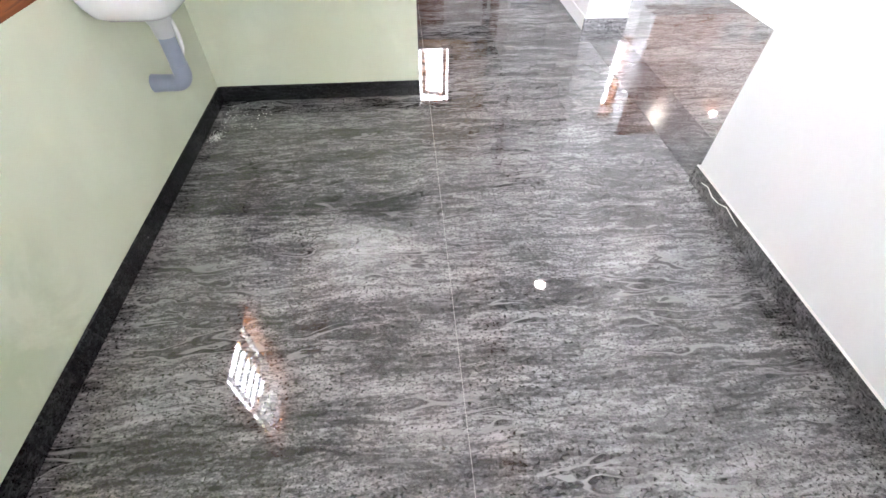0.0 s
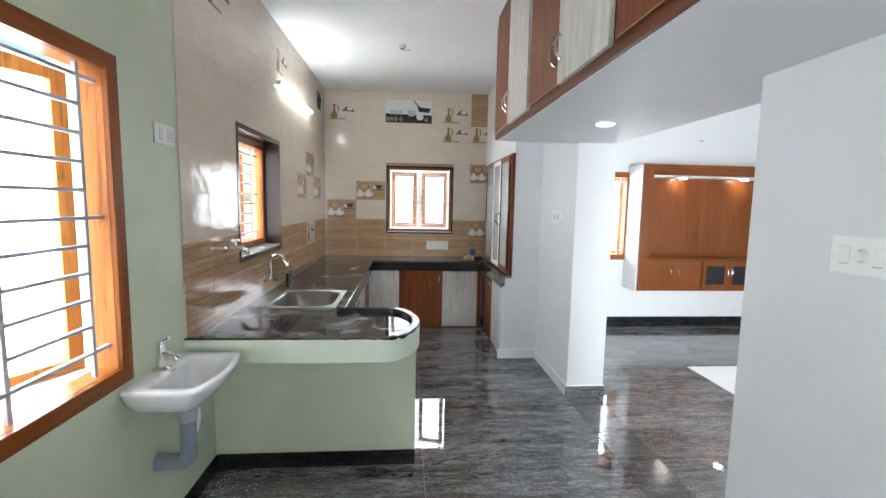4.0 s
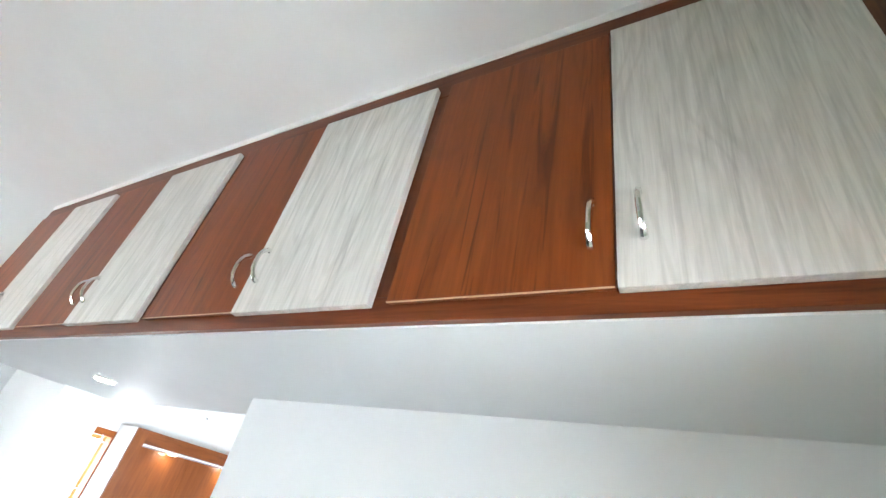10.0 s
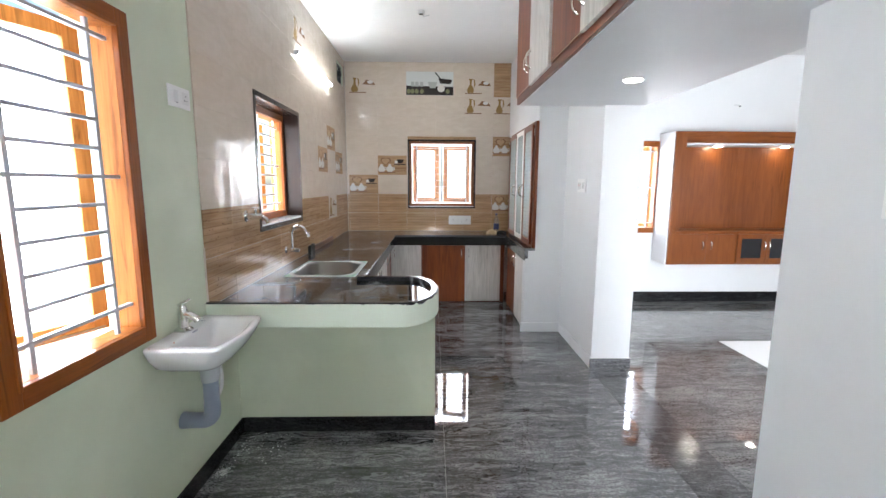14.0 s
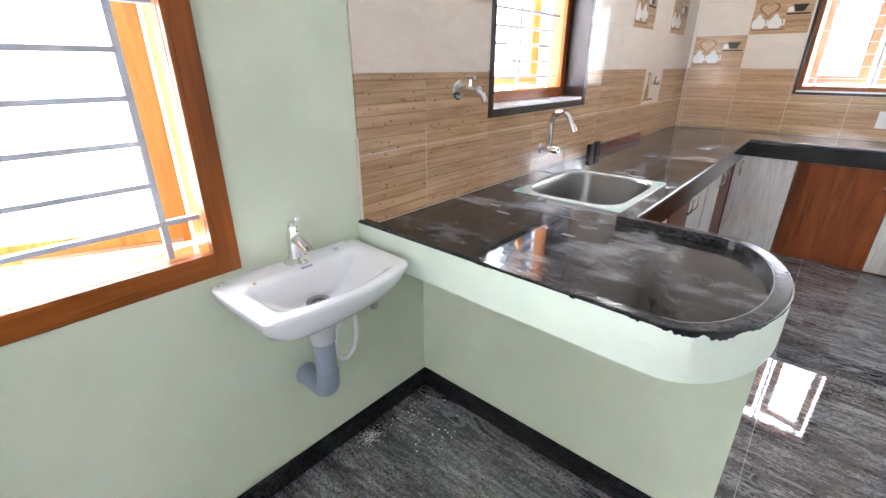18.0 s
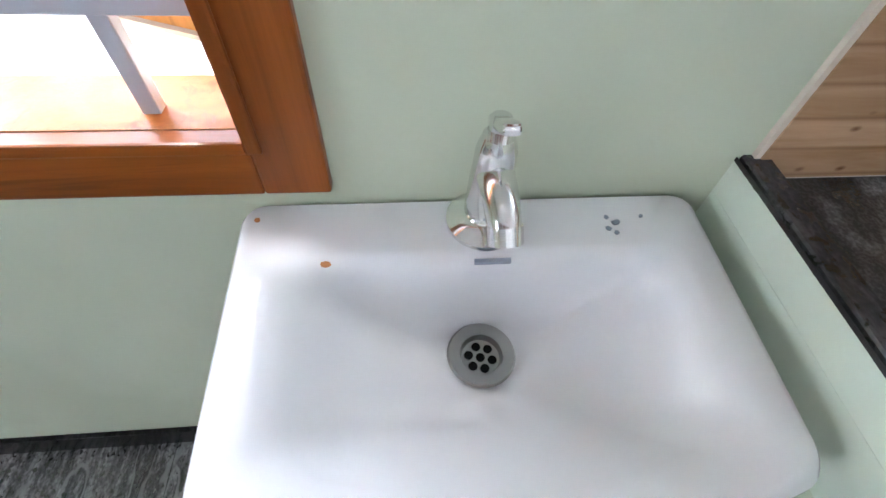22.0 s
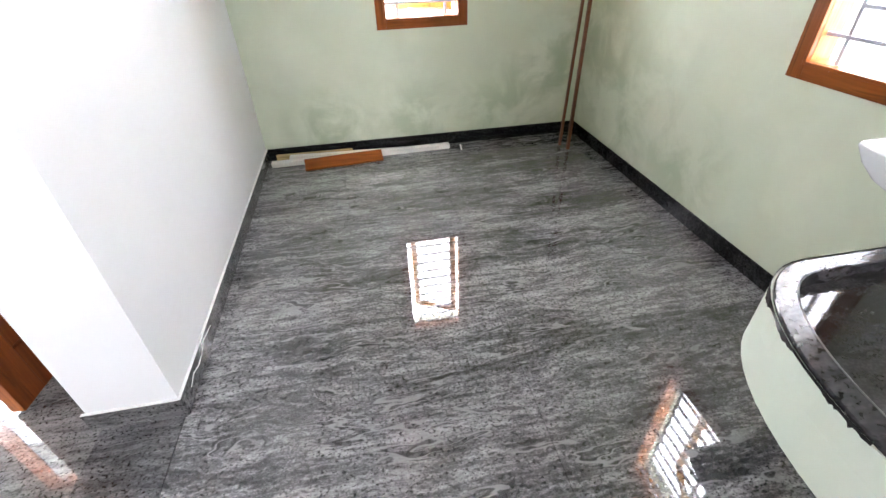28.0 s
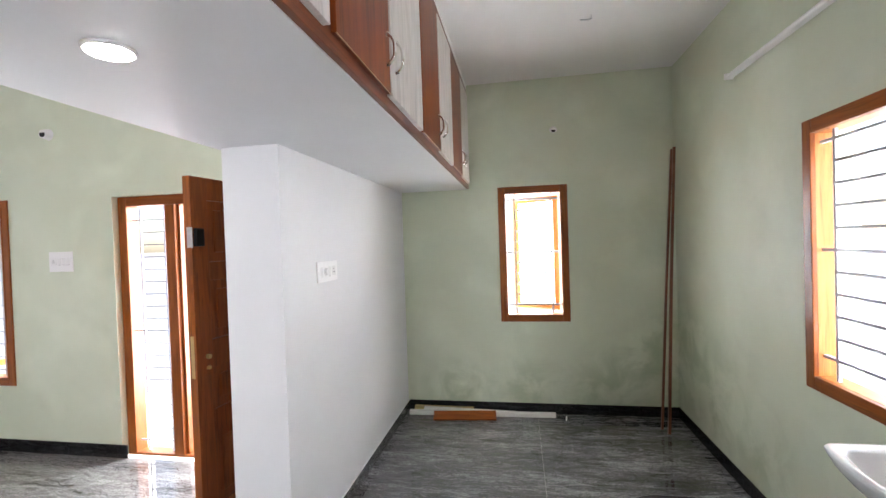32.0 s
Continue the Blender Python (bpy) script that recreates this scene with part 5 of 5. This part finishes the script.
# ---- lamps and wall fittings ----
def batten(name, y0, y1, z, lit):
    b = thing(name, (XL, (y0 + y1) / 2, z), "lit white tube lamp on the tiled wall" if lit else "unlit white tube lamp batten on the green wall", "tube lamp")
    part("batten", cube(XL, XL + 0.028, y0, y1, z - 0.014, z + 0.014, 0.004), PLASTIC, b)
    round_part("tube", [(XL + 0.034, y0 + 0.02, z - 0.004), (XL + 0.034, y1 - 0.02, z - 0.004)], 0.0125, TUBE if lit else PLASTIC, b, 14, "glowing tube" if lit else "white tube")
    for y in (y0, y1 - 0.02):
        part("end_cap", cube(XL, XL + 0.05, y, y + 0.02, z - 0.02, z + 0.016, 0.004), PLASTIC, b)
    round_part("cable", [(XL + 0.02, y1 - 0.005, z), (XL + 0.03, y1 + 0.02, z + 0.01), (XL + 0.012, y1 + 0.03, z + 0.03)], 0.003, PLASTIC, b, 8)


batten("tube_lamp", 3.82, 5.04, 2.555, True)
batten("tube_lamp", 0.436, 1.586, 2.568, False)


def ceiling_lamp():
    x, y, z = 1.095, 2.560, SOFFIT
    c = thing("downlight", (x, y, z), "round lit flush downlight in the loft soffit", "lamp")
    bm = bmesh.new()
    tube(bm, [(x, y, z), (x, y, z - 0.006), (x, y, z - 0.009)], [0.056, 0.056, 0.052], 40)
    part("ring", bm, PLASTIC, c, "white trim ring", True)
    bm = bmesh.new()
    tube(bm, [(x, y, z - 0.0085), (x, y, z - 0.0115)], [0.050, 0.047], 40)
    part("diffuser", bm, LAMP, c, "glowing round diffuser", True)


ceiling_lamp()


def plate(label, m, w, h, modules, group="switch plates", glow_dot=False):
    """A switch plate; local x across, y out of the wall, z up."""
    p = thing("switch_plate", (0, 0, 0), label, "switch", group)
    p.matrix_world = m
    member("cover", cube(-w / 2, w / 2, 0, 0.009, -h / 2, h / 2, 0.003), PLASTIC, p)
    for kind, u in modules:
        if kind == "s":
            member("rocker", cube(u - 0.015, u + 0.015, 0.009, 0.0125, -0.026, 0.026, 0.0015), PLASTIC2, p)
            if glow_dot:
                member("marker", cube(u - 0.004, u + 0.004, 0.0122, 0.0130, -0.004, 0.008), RED_MARK, p, "red switch marker")
            member("groove", cube(u - 0.013, u + 0.013, 0.0122, 0.0128, -0.0275, -0.0262), RUBBER, p)
        elif kind == "k":
            bm = tube(bmesh.new(), [(u, 0.009, 0), (u, 0.016, 0), (u, 0.026, 0)], [0.021, 0.018, 0.015], 24)
            member("dimmer_knob", bm, PLASTIC2, p)
        else:
            member("socket", cube(u - 0.026, u + 0.026, 0.009, 0.0115, -0.027, 0.027, 0.0015), PLASTIC2, p)
            for dx, dz in ((-0.009, -0.008), (0.009, -0.008), (0.0, 0.010)):
                bm = tube(bmesh.new(), [(u + dx, 0.0113, dz), (u + dx, 0.0121, dz)], 0.003, 10)
                member("pin_hole", bm, RUBBER, p)


plate("white two-gang switch plate on the green wall", at_wall(XL, 2.085, 1.865, "+x"), 0.165, 0.092, [("s", 0.035), ("p", -0.04)])
plate("wide white switch and socket plate on the white wall", at_wall(XR, 1.098, 1.452, "-x"), 0.26, 0.115, [("s", 0.085), ("k", 0.035), ("s", -0.012), ("p", -0.072)])
plate("small white switch plate on the pillar wall", at_wall(PILLAR_X, 3.81, 1.480, "-x"), 0.20, 0.115, [("s", 0.06), ("s", 0.02), ("p", -0.05)], glow_dot=True)
plate("long white socket plate on the tiled wall", at_wall(0.335, YB - 0.009, 1.006, "-y"), 0.30, 0.12, [("p", -0.09), ("s", -0.03), ("s", 0.02), ("p", 0.085)])
plate("large white switch plate by the entrance", at_wall(3.734, LIV_Y0, 1.54, "+y"), 0.22, 0.158, [("s", -0.07), ("s", -0.03), ("s", 0.01), ("p", 0.065)])


def outlet(m, label, r=0.03, deep=0.05, bent=True):
    o = thing("conduit_outlet", (0, 0, 0), label, "conduit")
    o.matrix_world = m
    bm = tube(bmesh.new(), [(0, 0, 0), (0, deep * 0.4, 0), (0, deep, -0.003)], [r, r * 0.85, r * 0.7], 18)
    member("sleeve", bm, PLASTIC, o)
    bm = tube(bmesh.new(), [(0, deep - 0.002, -0.003), (0, deep + 0.001, -0.003)], r * 0.58, 14)
    member("bore", bm, BLACK_MATT, o)
    if bent:
        bm = tube(bmesh.new(), [(0, deep, 0), (0.022, deep + 0.010, 0.006), (0.075, deep + 0.004, 0.004)], 0.004, 8)
        member("wire", bm, PVC_PALE, o)


outlet(at_wall(-0.175, YE, 2.571, "+y"), "white conduit stub with a dark bore on the green wall", 0.034, 0.010, False)
outlet(at_wall(3.80, LIV_Y0, 2.547, "+y"), "white conduit stub above the entrance wall", 0.045, 0.05, False)
outlet(at_wall(3.70, LIV_Y1, 2.45, "-y"), "white conduit stub above the media unit", 0.02, 0.015, True)
outlet(Matrix.Translation((-0.14, 4.25, ZC)) @ Matrix.Rotation(radians(-90), 4, "X"), "white conduit elbow hanging from the ceiling", 0.036, 0.034, True)
outlet(Matrix.Translation((-0.35, 0.45, ZC)) @ Matrix.Rotation(radians(-90), 4, "X"), "thin wire hook in the ceiling", 0.006, 0.02, True)


def exhaust_fan():
    yc, zc = (VENT[0] + VENT[1]) / 2, (VENT[2] + VENT[3]) / 2
    f = thing("exhaust_fan", (XL, yc, zc), "dark exhaust fan in a wall opening", "fan")
    bm = bmesh.new()
    for q in ((VENT[0], VENT[0] + 0.02, VENT[2], VENT[3]), (VENT[1] - 0.02, VENT[1], VENT[2], VENT[3]), (VENT[0] + 0.02, VENT[1] - 0.02, VENT[2], VENT[2] + 0.02), (VENT[0] + 0.02, VENT[1] - 0.02, VENT[3] - 0.02, VENT[3])):
        box(bm, XL - 0.05, XL - 0.02, *q)
    part("frame", bm, RUBBER, f)
    round_part("motor", [(XL - 0.06, yc, zc), (XL + 0.02, yc, zc)], [0.05, 0.036], RUBBER, f, 16)
    for k in range(3):
        a = radians(30 + 120 * k)
        bm = cube(-0.008, -0.004, -0.035, 0.035, 0.03, 0.105, 0.001, 1)
        bmesh.ops.transform(bm, matrix=Matrix.Translation((XL - 0.025, yc, zc)) @ Matrix.Rotation(a, 4, "X") @ Matrix.Rotation(radians(25), 4, "Z"), verts=bm.verts)
        part("blade", bm, RUBBER, f)


exhaust_fan()


# ---- loose things ----
def leaning_rod(label, foot, top, r0):
    bm = bmesh.new()
    f, t = Vector(foot), Vector(top)
    mid = (f + t) / 2 + Vector((0.006, 0.004, 0))
    tube(bm, [f, mid, t], r0, 4)
    solid("wooden_strip", bm, DARKSTRIP, label, "wood strip", group="wooden strips leaning in the corner")


leaning_rod("long thin brown wooden strip leaning in the corner", (-0.975, -0.250, 0.010), (-1.163, -0.565, 2.337), 0.0145)
leaning_rod("long thin brown wooden strip leaning beside another", (-0.948, -0.338, 0.010), (-1.152, -0.594, 2.325), 0.012)


def board(label, material, a, b, width, thick, z, tilt=0.0):
    """A plank on the floor from a to b."""
    a, b = Vector((*a, 0)), Vector((*b, 0))
    d = b - a
    bm = cube(0, d.length, -width / 2, width / 2, 0, thick, 0.002, 1)
    m = Matrix.Translation((a.x, a.y, z)) @ Matrix.Rotation(math.atan2(d.y, d.x), 4, "Z") @ Matrix.Rotation(radians(tilt), 4, "X")
    bmesh.ops.transform(bm, matrix=m, verts=bm.verts)
    solid("board_offcut", bm, material, label, "board", group="offcuts by the wall")


board("narrow white laminated board lying by the skirting", WHITE_LAM, (1.21, -0.50), (-0.12, -0.535), 0.05, 0.034, 0.0)
board("white laminated offcut resting on another board", WHITE_LAM, (1.08, -0.545), (0.235, -0.490), 0.045, 0.018, 0.0345)
board("yellowish plywood offcut behind the boards", PLY, (1.18, -0.585), (0.62, -0.575), 0.03, 0.05, 0.0)
board("small white plastic strip lying on the floor", WHITE_LAM, (-0.216, -0.559), (-0.204, -0.46), 0.012, 0.006, 0.0)
board("red-brown wooden board leaning on the white boards", TEAK_X, (0.965, -0.405), (0.405, -0.455), 0.10, 0.018, 0.022, 26)


def bottle():
    x, y = 0.80, 5.70
    b = thing("water_bottle", (x, y, CT), "clear plastic bottle with a dark blue label", "bottle")
    prof = [(0.034, 0.0), (0.036, 0.01), (0.036, 0.15), (0.034, 0.17), (0.014, 0.215), (0.013, 0.235)]
    part("body", tube(bmesh.new(), [(x, y, CT + z) for _, z in prof], [r for r, _ in prof], 20), BOTTLE, b, "clear plastic bottle", True)
    part("label", tube(bmesh.new(), [(x, y, CT + 0.05), (x, y, CT + 0.125)], 0.0365, 20), BLUE, b, "dark blue paper label", True)
    part("cap", tube(bmesh.new(), [(x, y, CT + 0.235), (x, y, CT + 0.255)], 0.015, 16), BLUE, b, "blue screw cap", True)


bottle()


def rag(name, label, material, cx, cy, rx, ry, h, seed):
    bm = bmesh.new()
    rnd = random.Random(seed)
    ph = [rnd.random() * 6 for _ in range(4)]
    rows = []
    for i in range(7):
        f = i / 6
        rows.append([bm.verts.new((cx + rx * (1 - f ** 2.2) * math.cos(a) * (1 + 0.22 * math.sin(3 * a + ph[0])), cy + ry * (1 - f ** 2.2) * math.sin(a) * (1 + 0.2 * math.sin(4 * a + ph[1])), CT + 0.001 + h * math.sin(f * math.pi / 2) * (1 + 0.25 * math.sin(2 * a + ph[2])))) for a in [2 * math.pi * k / 18 for k in range(18)]])
    for a, b in zip(rows, rows[1:]):
        for k in range(18):
            bm.faces.new((a[k], a[(k + 1) % 18], b[(k + 1) % 18], b[k]))
    bm.faces.new(rows[0][::-1])
    bmesh.ops.remove_doubles(bm, verts=bm.verts, dist=1e-4)
    solid(name, bm, material, label, "cloth", smooth=True)


rag("crumpled_cloth", "crumpled tan cloth lying on the counter", CLOTH, 0.73, 5.60, 0.075, 0.05, 0.05, 1)
rag("dark_cloth", "crumpled black cloth beside the bottle", BLACK_MATT, 0.85, 5.60, 0.07, 0.05, 0.035, 2)
solid("stone_block", cube(XL + 0.009, XL + 0.035, 3.99, 4.05, CT, CT + 0.066, 0.002), BLACK_MATT, "small black stone offcut leaning on the tiles", "stone offcut")
solid("stone_block", cube(XL + 0.009, XL + 0.032, 4.085, 4.14, CT, CT + 0.07, 0.002), BLACK_MATT, "small black stone offcut beside another", "stone offcut")
solid("wood_offcut", cube(XL + 0.009, XL + 0.03, 4.15, 4.92, CT, CT + 0.048, 0.002), REDFRAME, "low red-brown wooden offcut along the tiles", "board")


def dust():
    bm = bmesh.new()
    rnd = random.Random(8)
    for k in range(420):
        if k < 190:
            x, y, s = rnd.gauss(-1.120, 0.018), rnd.gauss(2.120, 0.024), 0.0012 + rnd.random() * 0.0022
        else:
            x, y, s = -1.12 + rnd.random() ** 1.6 * 0.26, 2.18 + rnd.random() * 0.29, 0.0007 + rnd.random() ** 5 * 0.0055
        x = max(x, XL + 0.016)
        a0 = rnd.random() * 6
        prism(bm, [(x + s * (0.6 + 0.6 * rnd.random()) * math.cos(a0 + 1.5 * j), y + s * (0.6 + 0.6 * rnd.random()) * math.sin(a0 + 1.5 * j)) for j in range(4)], 0.0004, 0.0012)
    tagged(part("plaster_crumbs", bm, DUST), "scattered white plaster crumbs on the floor", "crumbs", "", "stuff")
    bm = bmesh.new()
    pts = [(XR - SK - 0.001, 1.50 - 0.05 * k, 0.050 + 0.012 * math.sin(k * 1.9) + 0.004 * k) for k in range(7)]
    tube(bm, pts, [0.001, 0.002, 0.0028, 0.002, 0.0026, 0.002, 0.001], 6)
    solid("paint_drip", bm, DUST, "thin white paint drip on the granite skirting", "paint mark")


dust()


# ---- floor slabs ----
def slabs(parent, xs, ys, material, name="slab", gap=0.0009):
    for x0, x1 in zip(xs, xs[1:]):
        for y0, y1 in zip(ys, ys[1:]):
            part(name, cube(x0 + gap, x1 - gap, y0 + gap, y1 - gap, -0.012, 0.0), material, parent)


slabs(FLOOR, [XL, 0.036, 1.252], [YE, 0.13, 1.26, 2.398, 3.53, 4.66, YB], GRANITE, gap=0.0009)
slabs(FLOOR_L, [1.254, 1.525], [LIV_Y0, 1.70, 2.75, 3.60, LIV_Y1], SKIRT_GREY, "border_slab")
slabs(FLOOR_L, [1.525, 2.73, 3.9, LIV_X1], [LIV_Y0, 1.6, 2.8, 4.0, LIV_Y1], LIVING_STONE)
part("inlay", cube(2.73, 4.2, 2.5, 3.99, -0.001, 0.003), MARBLE, FLOOR_L, "white marble inlay in the living room floor")


# ---- wall tiles ----
ROWS_Z = [CT + 0.001, 1.103, 1.355, 1.607, 1.859, 2.111, 2.363, 2.615, 2.867, ZC]
COLS_Y = [2.205, 2.525, 2.915, 3.305, 3.695, 4.085, 4.475, 4.865, 5.255, 5.645, YB - 0.010]
COLS_X = [XL + 0.010, -1.145, -0.762, -0.380, 0.003, 0.381, 0.764, 1.155, PILLAR_X]
TILE_L = structure("wall_tiling_side", cube(XL, XL + 0.0066, 2.20, VENT[0], CT, W2[2]), GROUT, "glossy beige and wood-print wall tiles", "tiling")
TILE_B = structure("wall_tiling_back", cube(XL, PILLAR_X, YB - 0.0066, YB, CT, W4[2]), GROUT, "glossy beige and wood-print wall tiles", "tiling")


def clip(a0, a1, z0, z1, holes):
    """Pieces of a tile left round rectangular openings."""
    out = [(a0, a1, z0, z1)]
    for h0, h1, k0, k1 in holes:
        nxt = []
        for p0, p1, q0, q1 in out:
            if p1 <= h0 or p0 >= h1 or q1 <= k0 or q0 >= k1:
                nxt.append((p0, p1, q0, q1))
                continue
            if p0 < h0:
                nxt.append((p0, h0, q0, q1))
            if p1 > h1:
                nxt.append((h1, p1, q0, q1))
            m0, m1 = max(p0, h0), min(p1, h1)
            if q0 < k0:
                nxt.append((m0, m1, q0, k0))
            if q1 > k1:
                nxt.append((m0, m1, k1, q1))
        out = nxt
    return [p for p in out if p[1] - p[0] > 0.006 and p[3] - p[2] > 0.006]


def lay(side, special, holes):
    cols = COLS_Y if side == "y" else COLS_X
    parent = TILE_L if side == "y" else TILE_B
    for i, (a0, a1) in enumerate(zip(cols, cols[1:])):
        for j, (z0, z1) in enumerate(zip(ROWS_Z, ROWS_Z[1:])):
            m = special.get((i, j), PLANK if j < 2 else BEIGE)
            g = 0.0014 if m is PLANK and j < 2 else 0.0002
            for p0, p1, q0, q1 in clip(a0, a1, z0, z1, holes):
                bm = bmesh.new()
                if side == "y":
                    box(bm, XL + 0.001, XL + 0.008, p0 + g, p1 - g, q0 + g, q1 - g, 0.0003, 1)
                else:
                    box(bm, p0 + g, p1 - g, YB - 0.008, YB - 0.001, q0 + g, q1 - g, 0.0003, 1)
                part("tile", bm, m, parent)


lay("y", {(6, 3): PLANK, (7, 4): PLANK, (8, 3): PLANK, (7, 1): BEIGE}, [W2, VENT])
lay("x", {(1, 2): PLANK, (2, 3): PLANK, (6, 4): PLANK, (6, 7): PLANK, (6, 8): PLANK, (7, 5): PLANK, (7, 6): PLANK, (7, 7): PLANK, (7, 8): PLANK, (7, 4): PLANK}, [W4, (-0.379, 0.234, 2.633, 2.927)])
part("strip_tile", cube(W4[0], W4[1], YB - 0.0095, YB - 0.0082, W4[3], W4[3] + 0.038), PLANK, TILE_B)


def motif(side, a, z, w, h, kind):
    """A printed motif of flat shapes on a tile; a and z are its lower corner."""
    parent = TILE_L if side == "y" else TILE_B

    def flat(name, pts, material, lift=0.0004):
        bm = bmesh.new()
        lo, hi = [], []
        for u, v in pts:
            if side == "y":
                lo.append(bm.verts.new((XL + 0.0078, a + u * w, z + v * h)))
                hi.append(bm.verts.new((XL + 0.0084 + lift, a + u * w, z + v * h)))
            else:
                lo.append(bm.verts.new((a + u * w, YB - 0.0078, z + v * h)))
                hi.append(bm.verts.new((a + u * w, YB - 0.0084 - lift, z + v * h)))
        bm.faces.new(hi)
        for k in range(len(lo)):
            j = (k + 1) % len(lo)
            bm.faces.new((lo[k], lo[j], hi[j], hi[k]))
        part(name, bm, material, parent)

    def blob(cx, cz, rx, rz, n=14):
        return [(cx + rx * math.cos(2 * math.pi * k / n), cz + rz * math.sin(2 * math.pi * k / n)) for k in range(n)]

    if kind == "jug":
        flat("printed_shelf", [(0.0, 0.10), (0.62, 0.10), (0.60, 0.15), (0.02, 0.15)], PRINT_BROWN)
        flat("printed_jug", [(0.10, 0.16), (0.30, 0.16), (0.33, 0.30), (0.28, 0.46), (0.24, 0.60), (0.25, 0.80), (0.29, 0.90), (0.13, 0.90), (0.17, 0.80), (0.17, 0.60), (0.12, 0.46), (0.07, 0.30)], PRINT_GOLD)
        flat("printed_jug_handle", [(0.29, 0.88), (0.36, 0.84), (0.38, 0.60), (0.31, 0.38), (0.33, 0.60), (0.32, 0.80)], PRINT_GOLD)
        flat("printed_dish", [(0.46, 0.55), (0.94, 0.52), (0.90, 0.64), (0.80, 0.76), (0.62, 0.80), (0.55, 0.66)], PRINT_BROWN)
        flat("printed_cup", blob(0.76, 0.68, 0.10, 0.09), PRINT_PALE, 0.0008)
    elif kind == "cups":
        heart = [(0.27 + 0.0115 * 16 * math.sin(g) ** 3, 0.70 + 0.0150 * (13 * math.cos(g) - 5 * math.cos(2 * g) - 2 * math.cos(3 * g) - math.cos(4 * g))) for g in [2 * math.pi * k / 24 for k in range(24)]]
        flat("printed_heart", heart, PRINT_BROWN)
        flat("printed_heart_field", [(0.27 + (u - 0.27) * 0.78, 0.71 + (v - 0.71) * 0.78) for u, v in heart], PRINT_TAN, 0.0007)
        for u, lift in ((0.13, 0.0010), (0.42, 0.0013)):
            flat("printed_pot", [(u - 0.12, 0.24), (u - 0.08, 0.16), (u + 0.08, 0.16), (u + 0.13, 0.26), (u + 0.11, 0.38), (u + 0.05, 0.47), (u + 0.02, 0.56), (u - 0.02, 0.56), (u - 0.06, 0.47), (u - 0.11, 0.38)], PRINT_PALE, lift)
            flat("printed_handle", [(u + 0.11, 0.40), (u + 0.17, 0.40), (u + 0.17, 0.26), (u + 0.12, 0.22), (u + 0.14, 0.28), (u + 0.14, 0.36)], PRINT_PALE, lift)
        flat("printed_shelf", [(0.02, 0.10), (0.62, 0.10), (0.62, 0.15), (0.02, 0.15)], PRINT_BROWN)
        flat("printed_pot", [(0.58, 0.60), (0.70, 0.60), (0.68, 0.74), (0.60, 0.74)], PRINT_PALE, 0.0010)
        flat("printed_bowl", [(0.66, 0.80), (0.92, 0.80), (0.86, 0.60), (0.72, 0.60)], PRINT_DARK)
        flat("printed_shelf", [(0.58, 0.52), (0.98, 0.52), (0.98, 0.57), (0.58, 0.57)], PRINT_DARK)
    else:
        flat("printed_table", [(0.0, 0.0), (1.0, 0.0), (1.0, 0.36), (0.0, 0.40)], PRINT_DARK)
        for u in (0.10, 0.19, 0.29):
            flat("printed_jar", [(u, 0.36), (u + 0.07, 0.36), (u + 0.07, 0.56), (u, 0.56)], PRINT_GREY, 0.0008)
        flat("printed_bowl", [(0.46, 0.56), (0.66, 0.56), (0.62, 0.30), (0.50, 0.30)], PRINT_GREY, 0.0008)
        flat("printed_bowl", [(0.68, 0.72), (0.98, 0.66), (0.94, 0.48), (0.72, 0.50)], PRINT_DARK, 0.0010)
        flat("printed_spoon", [(0.60, 0.96), (0.62, 0.98), (0.76, 0.66), (0.73, 0.66)], PRINT_DARK, 0.0012)
        flat("printed_cup", blob(0.74, 0.28, 0.08, 0.15), PRINT_PALE, 0.0012)
        for u in (0.05, 0.13, 0.22, 0.33, 0.88):
            flat("printed_leaves", blob(u, 0.16, 0.045, 0.11, 7), PRINT_OLIVE, 0.0012)


part("picture_tile", cube(-0.378, 0.233, YB - 0.008, YB - 0.001, 2.634, 2.926, 0.0008, 1), PRINT_WHITE, TILE_B, "printed picture tile with bowls and jars")
motif("x", -0.378, 2.634, 0.611, 0.292, "picture")
motif("x", -1.120, 2.63, 0.36, 0.235, "jug")
motif("x", 0.385, 2.63, 0.36, 0.235, "jug")
motif("x", 0.385, 2.378, 0.36, 0.235, "jug")
motif("x", 0.768, 2.378, 0.36, 0.235, "jug")
motif("x", -0.760, 1.607, 0.375, 0.252, "cups")
motif("x", -1.143, 1.355, 0.375, 0.252, "cups")
motif("x", 0.766, 1.859, 0.375, 0.252, "cups")
motif("x", 0.766, 1.105, 0.375, 0.252, "cups")
motif("y", 2.515, 2.63, 0.38, 0.235, "jug")
motif("y", 3.80, 2.63, 0.38, 0.235, "jug")
motif("y", 4.87, 1.104, 0.38, 0.250, "jug")
motif("y", 4.48, 1.607, 0.38, 0.252, "cups")
motif("y", 4.87, 1.859, 0.38, 0.252, "cups")
motif("y", 5.26, 1.607, 0.38, 0.252, "cups")
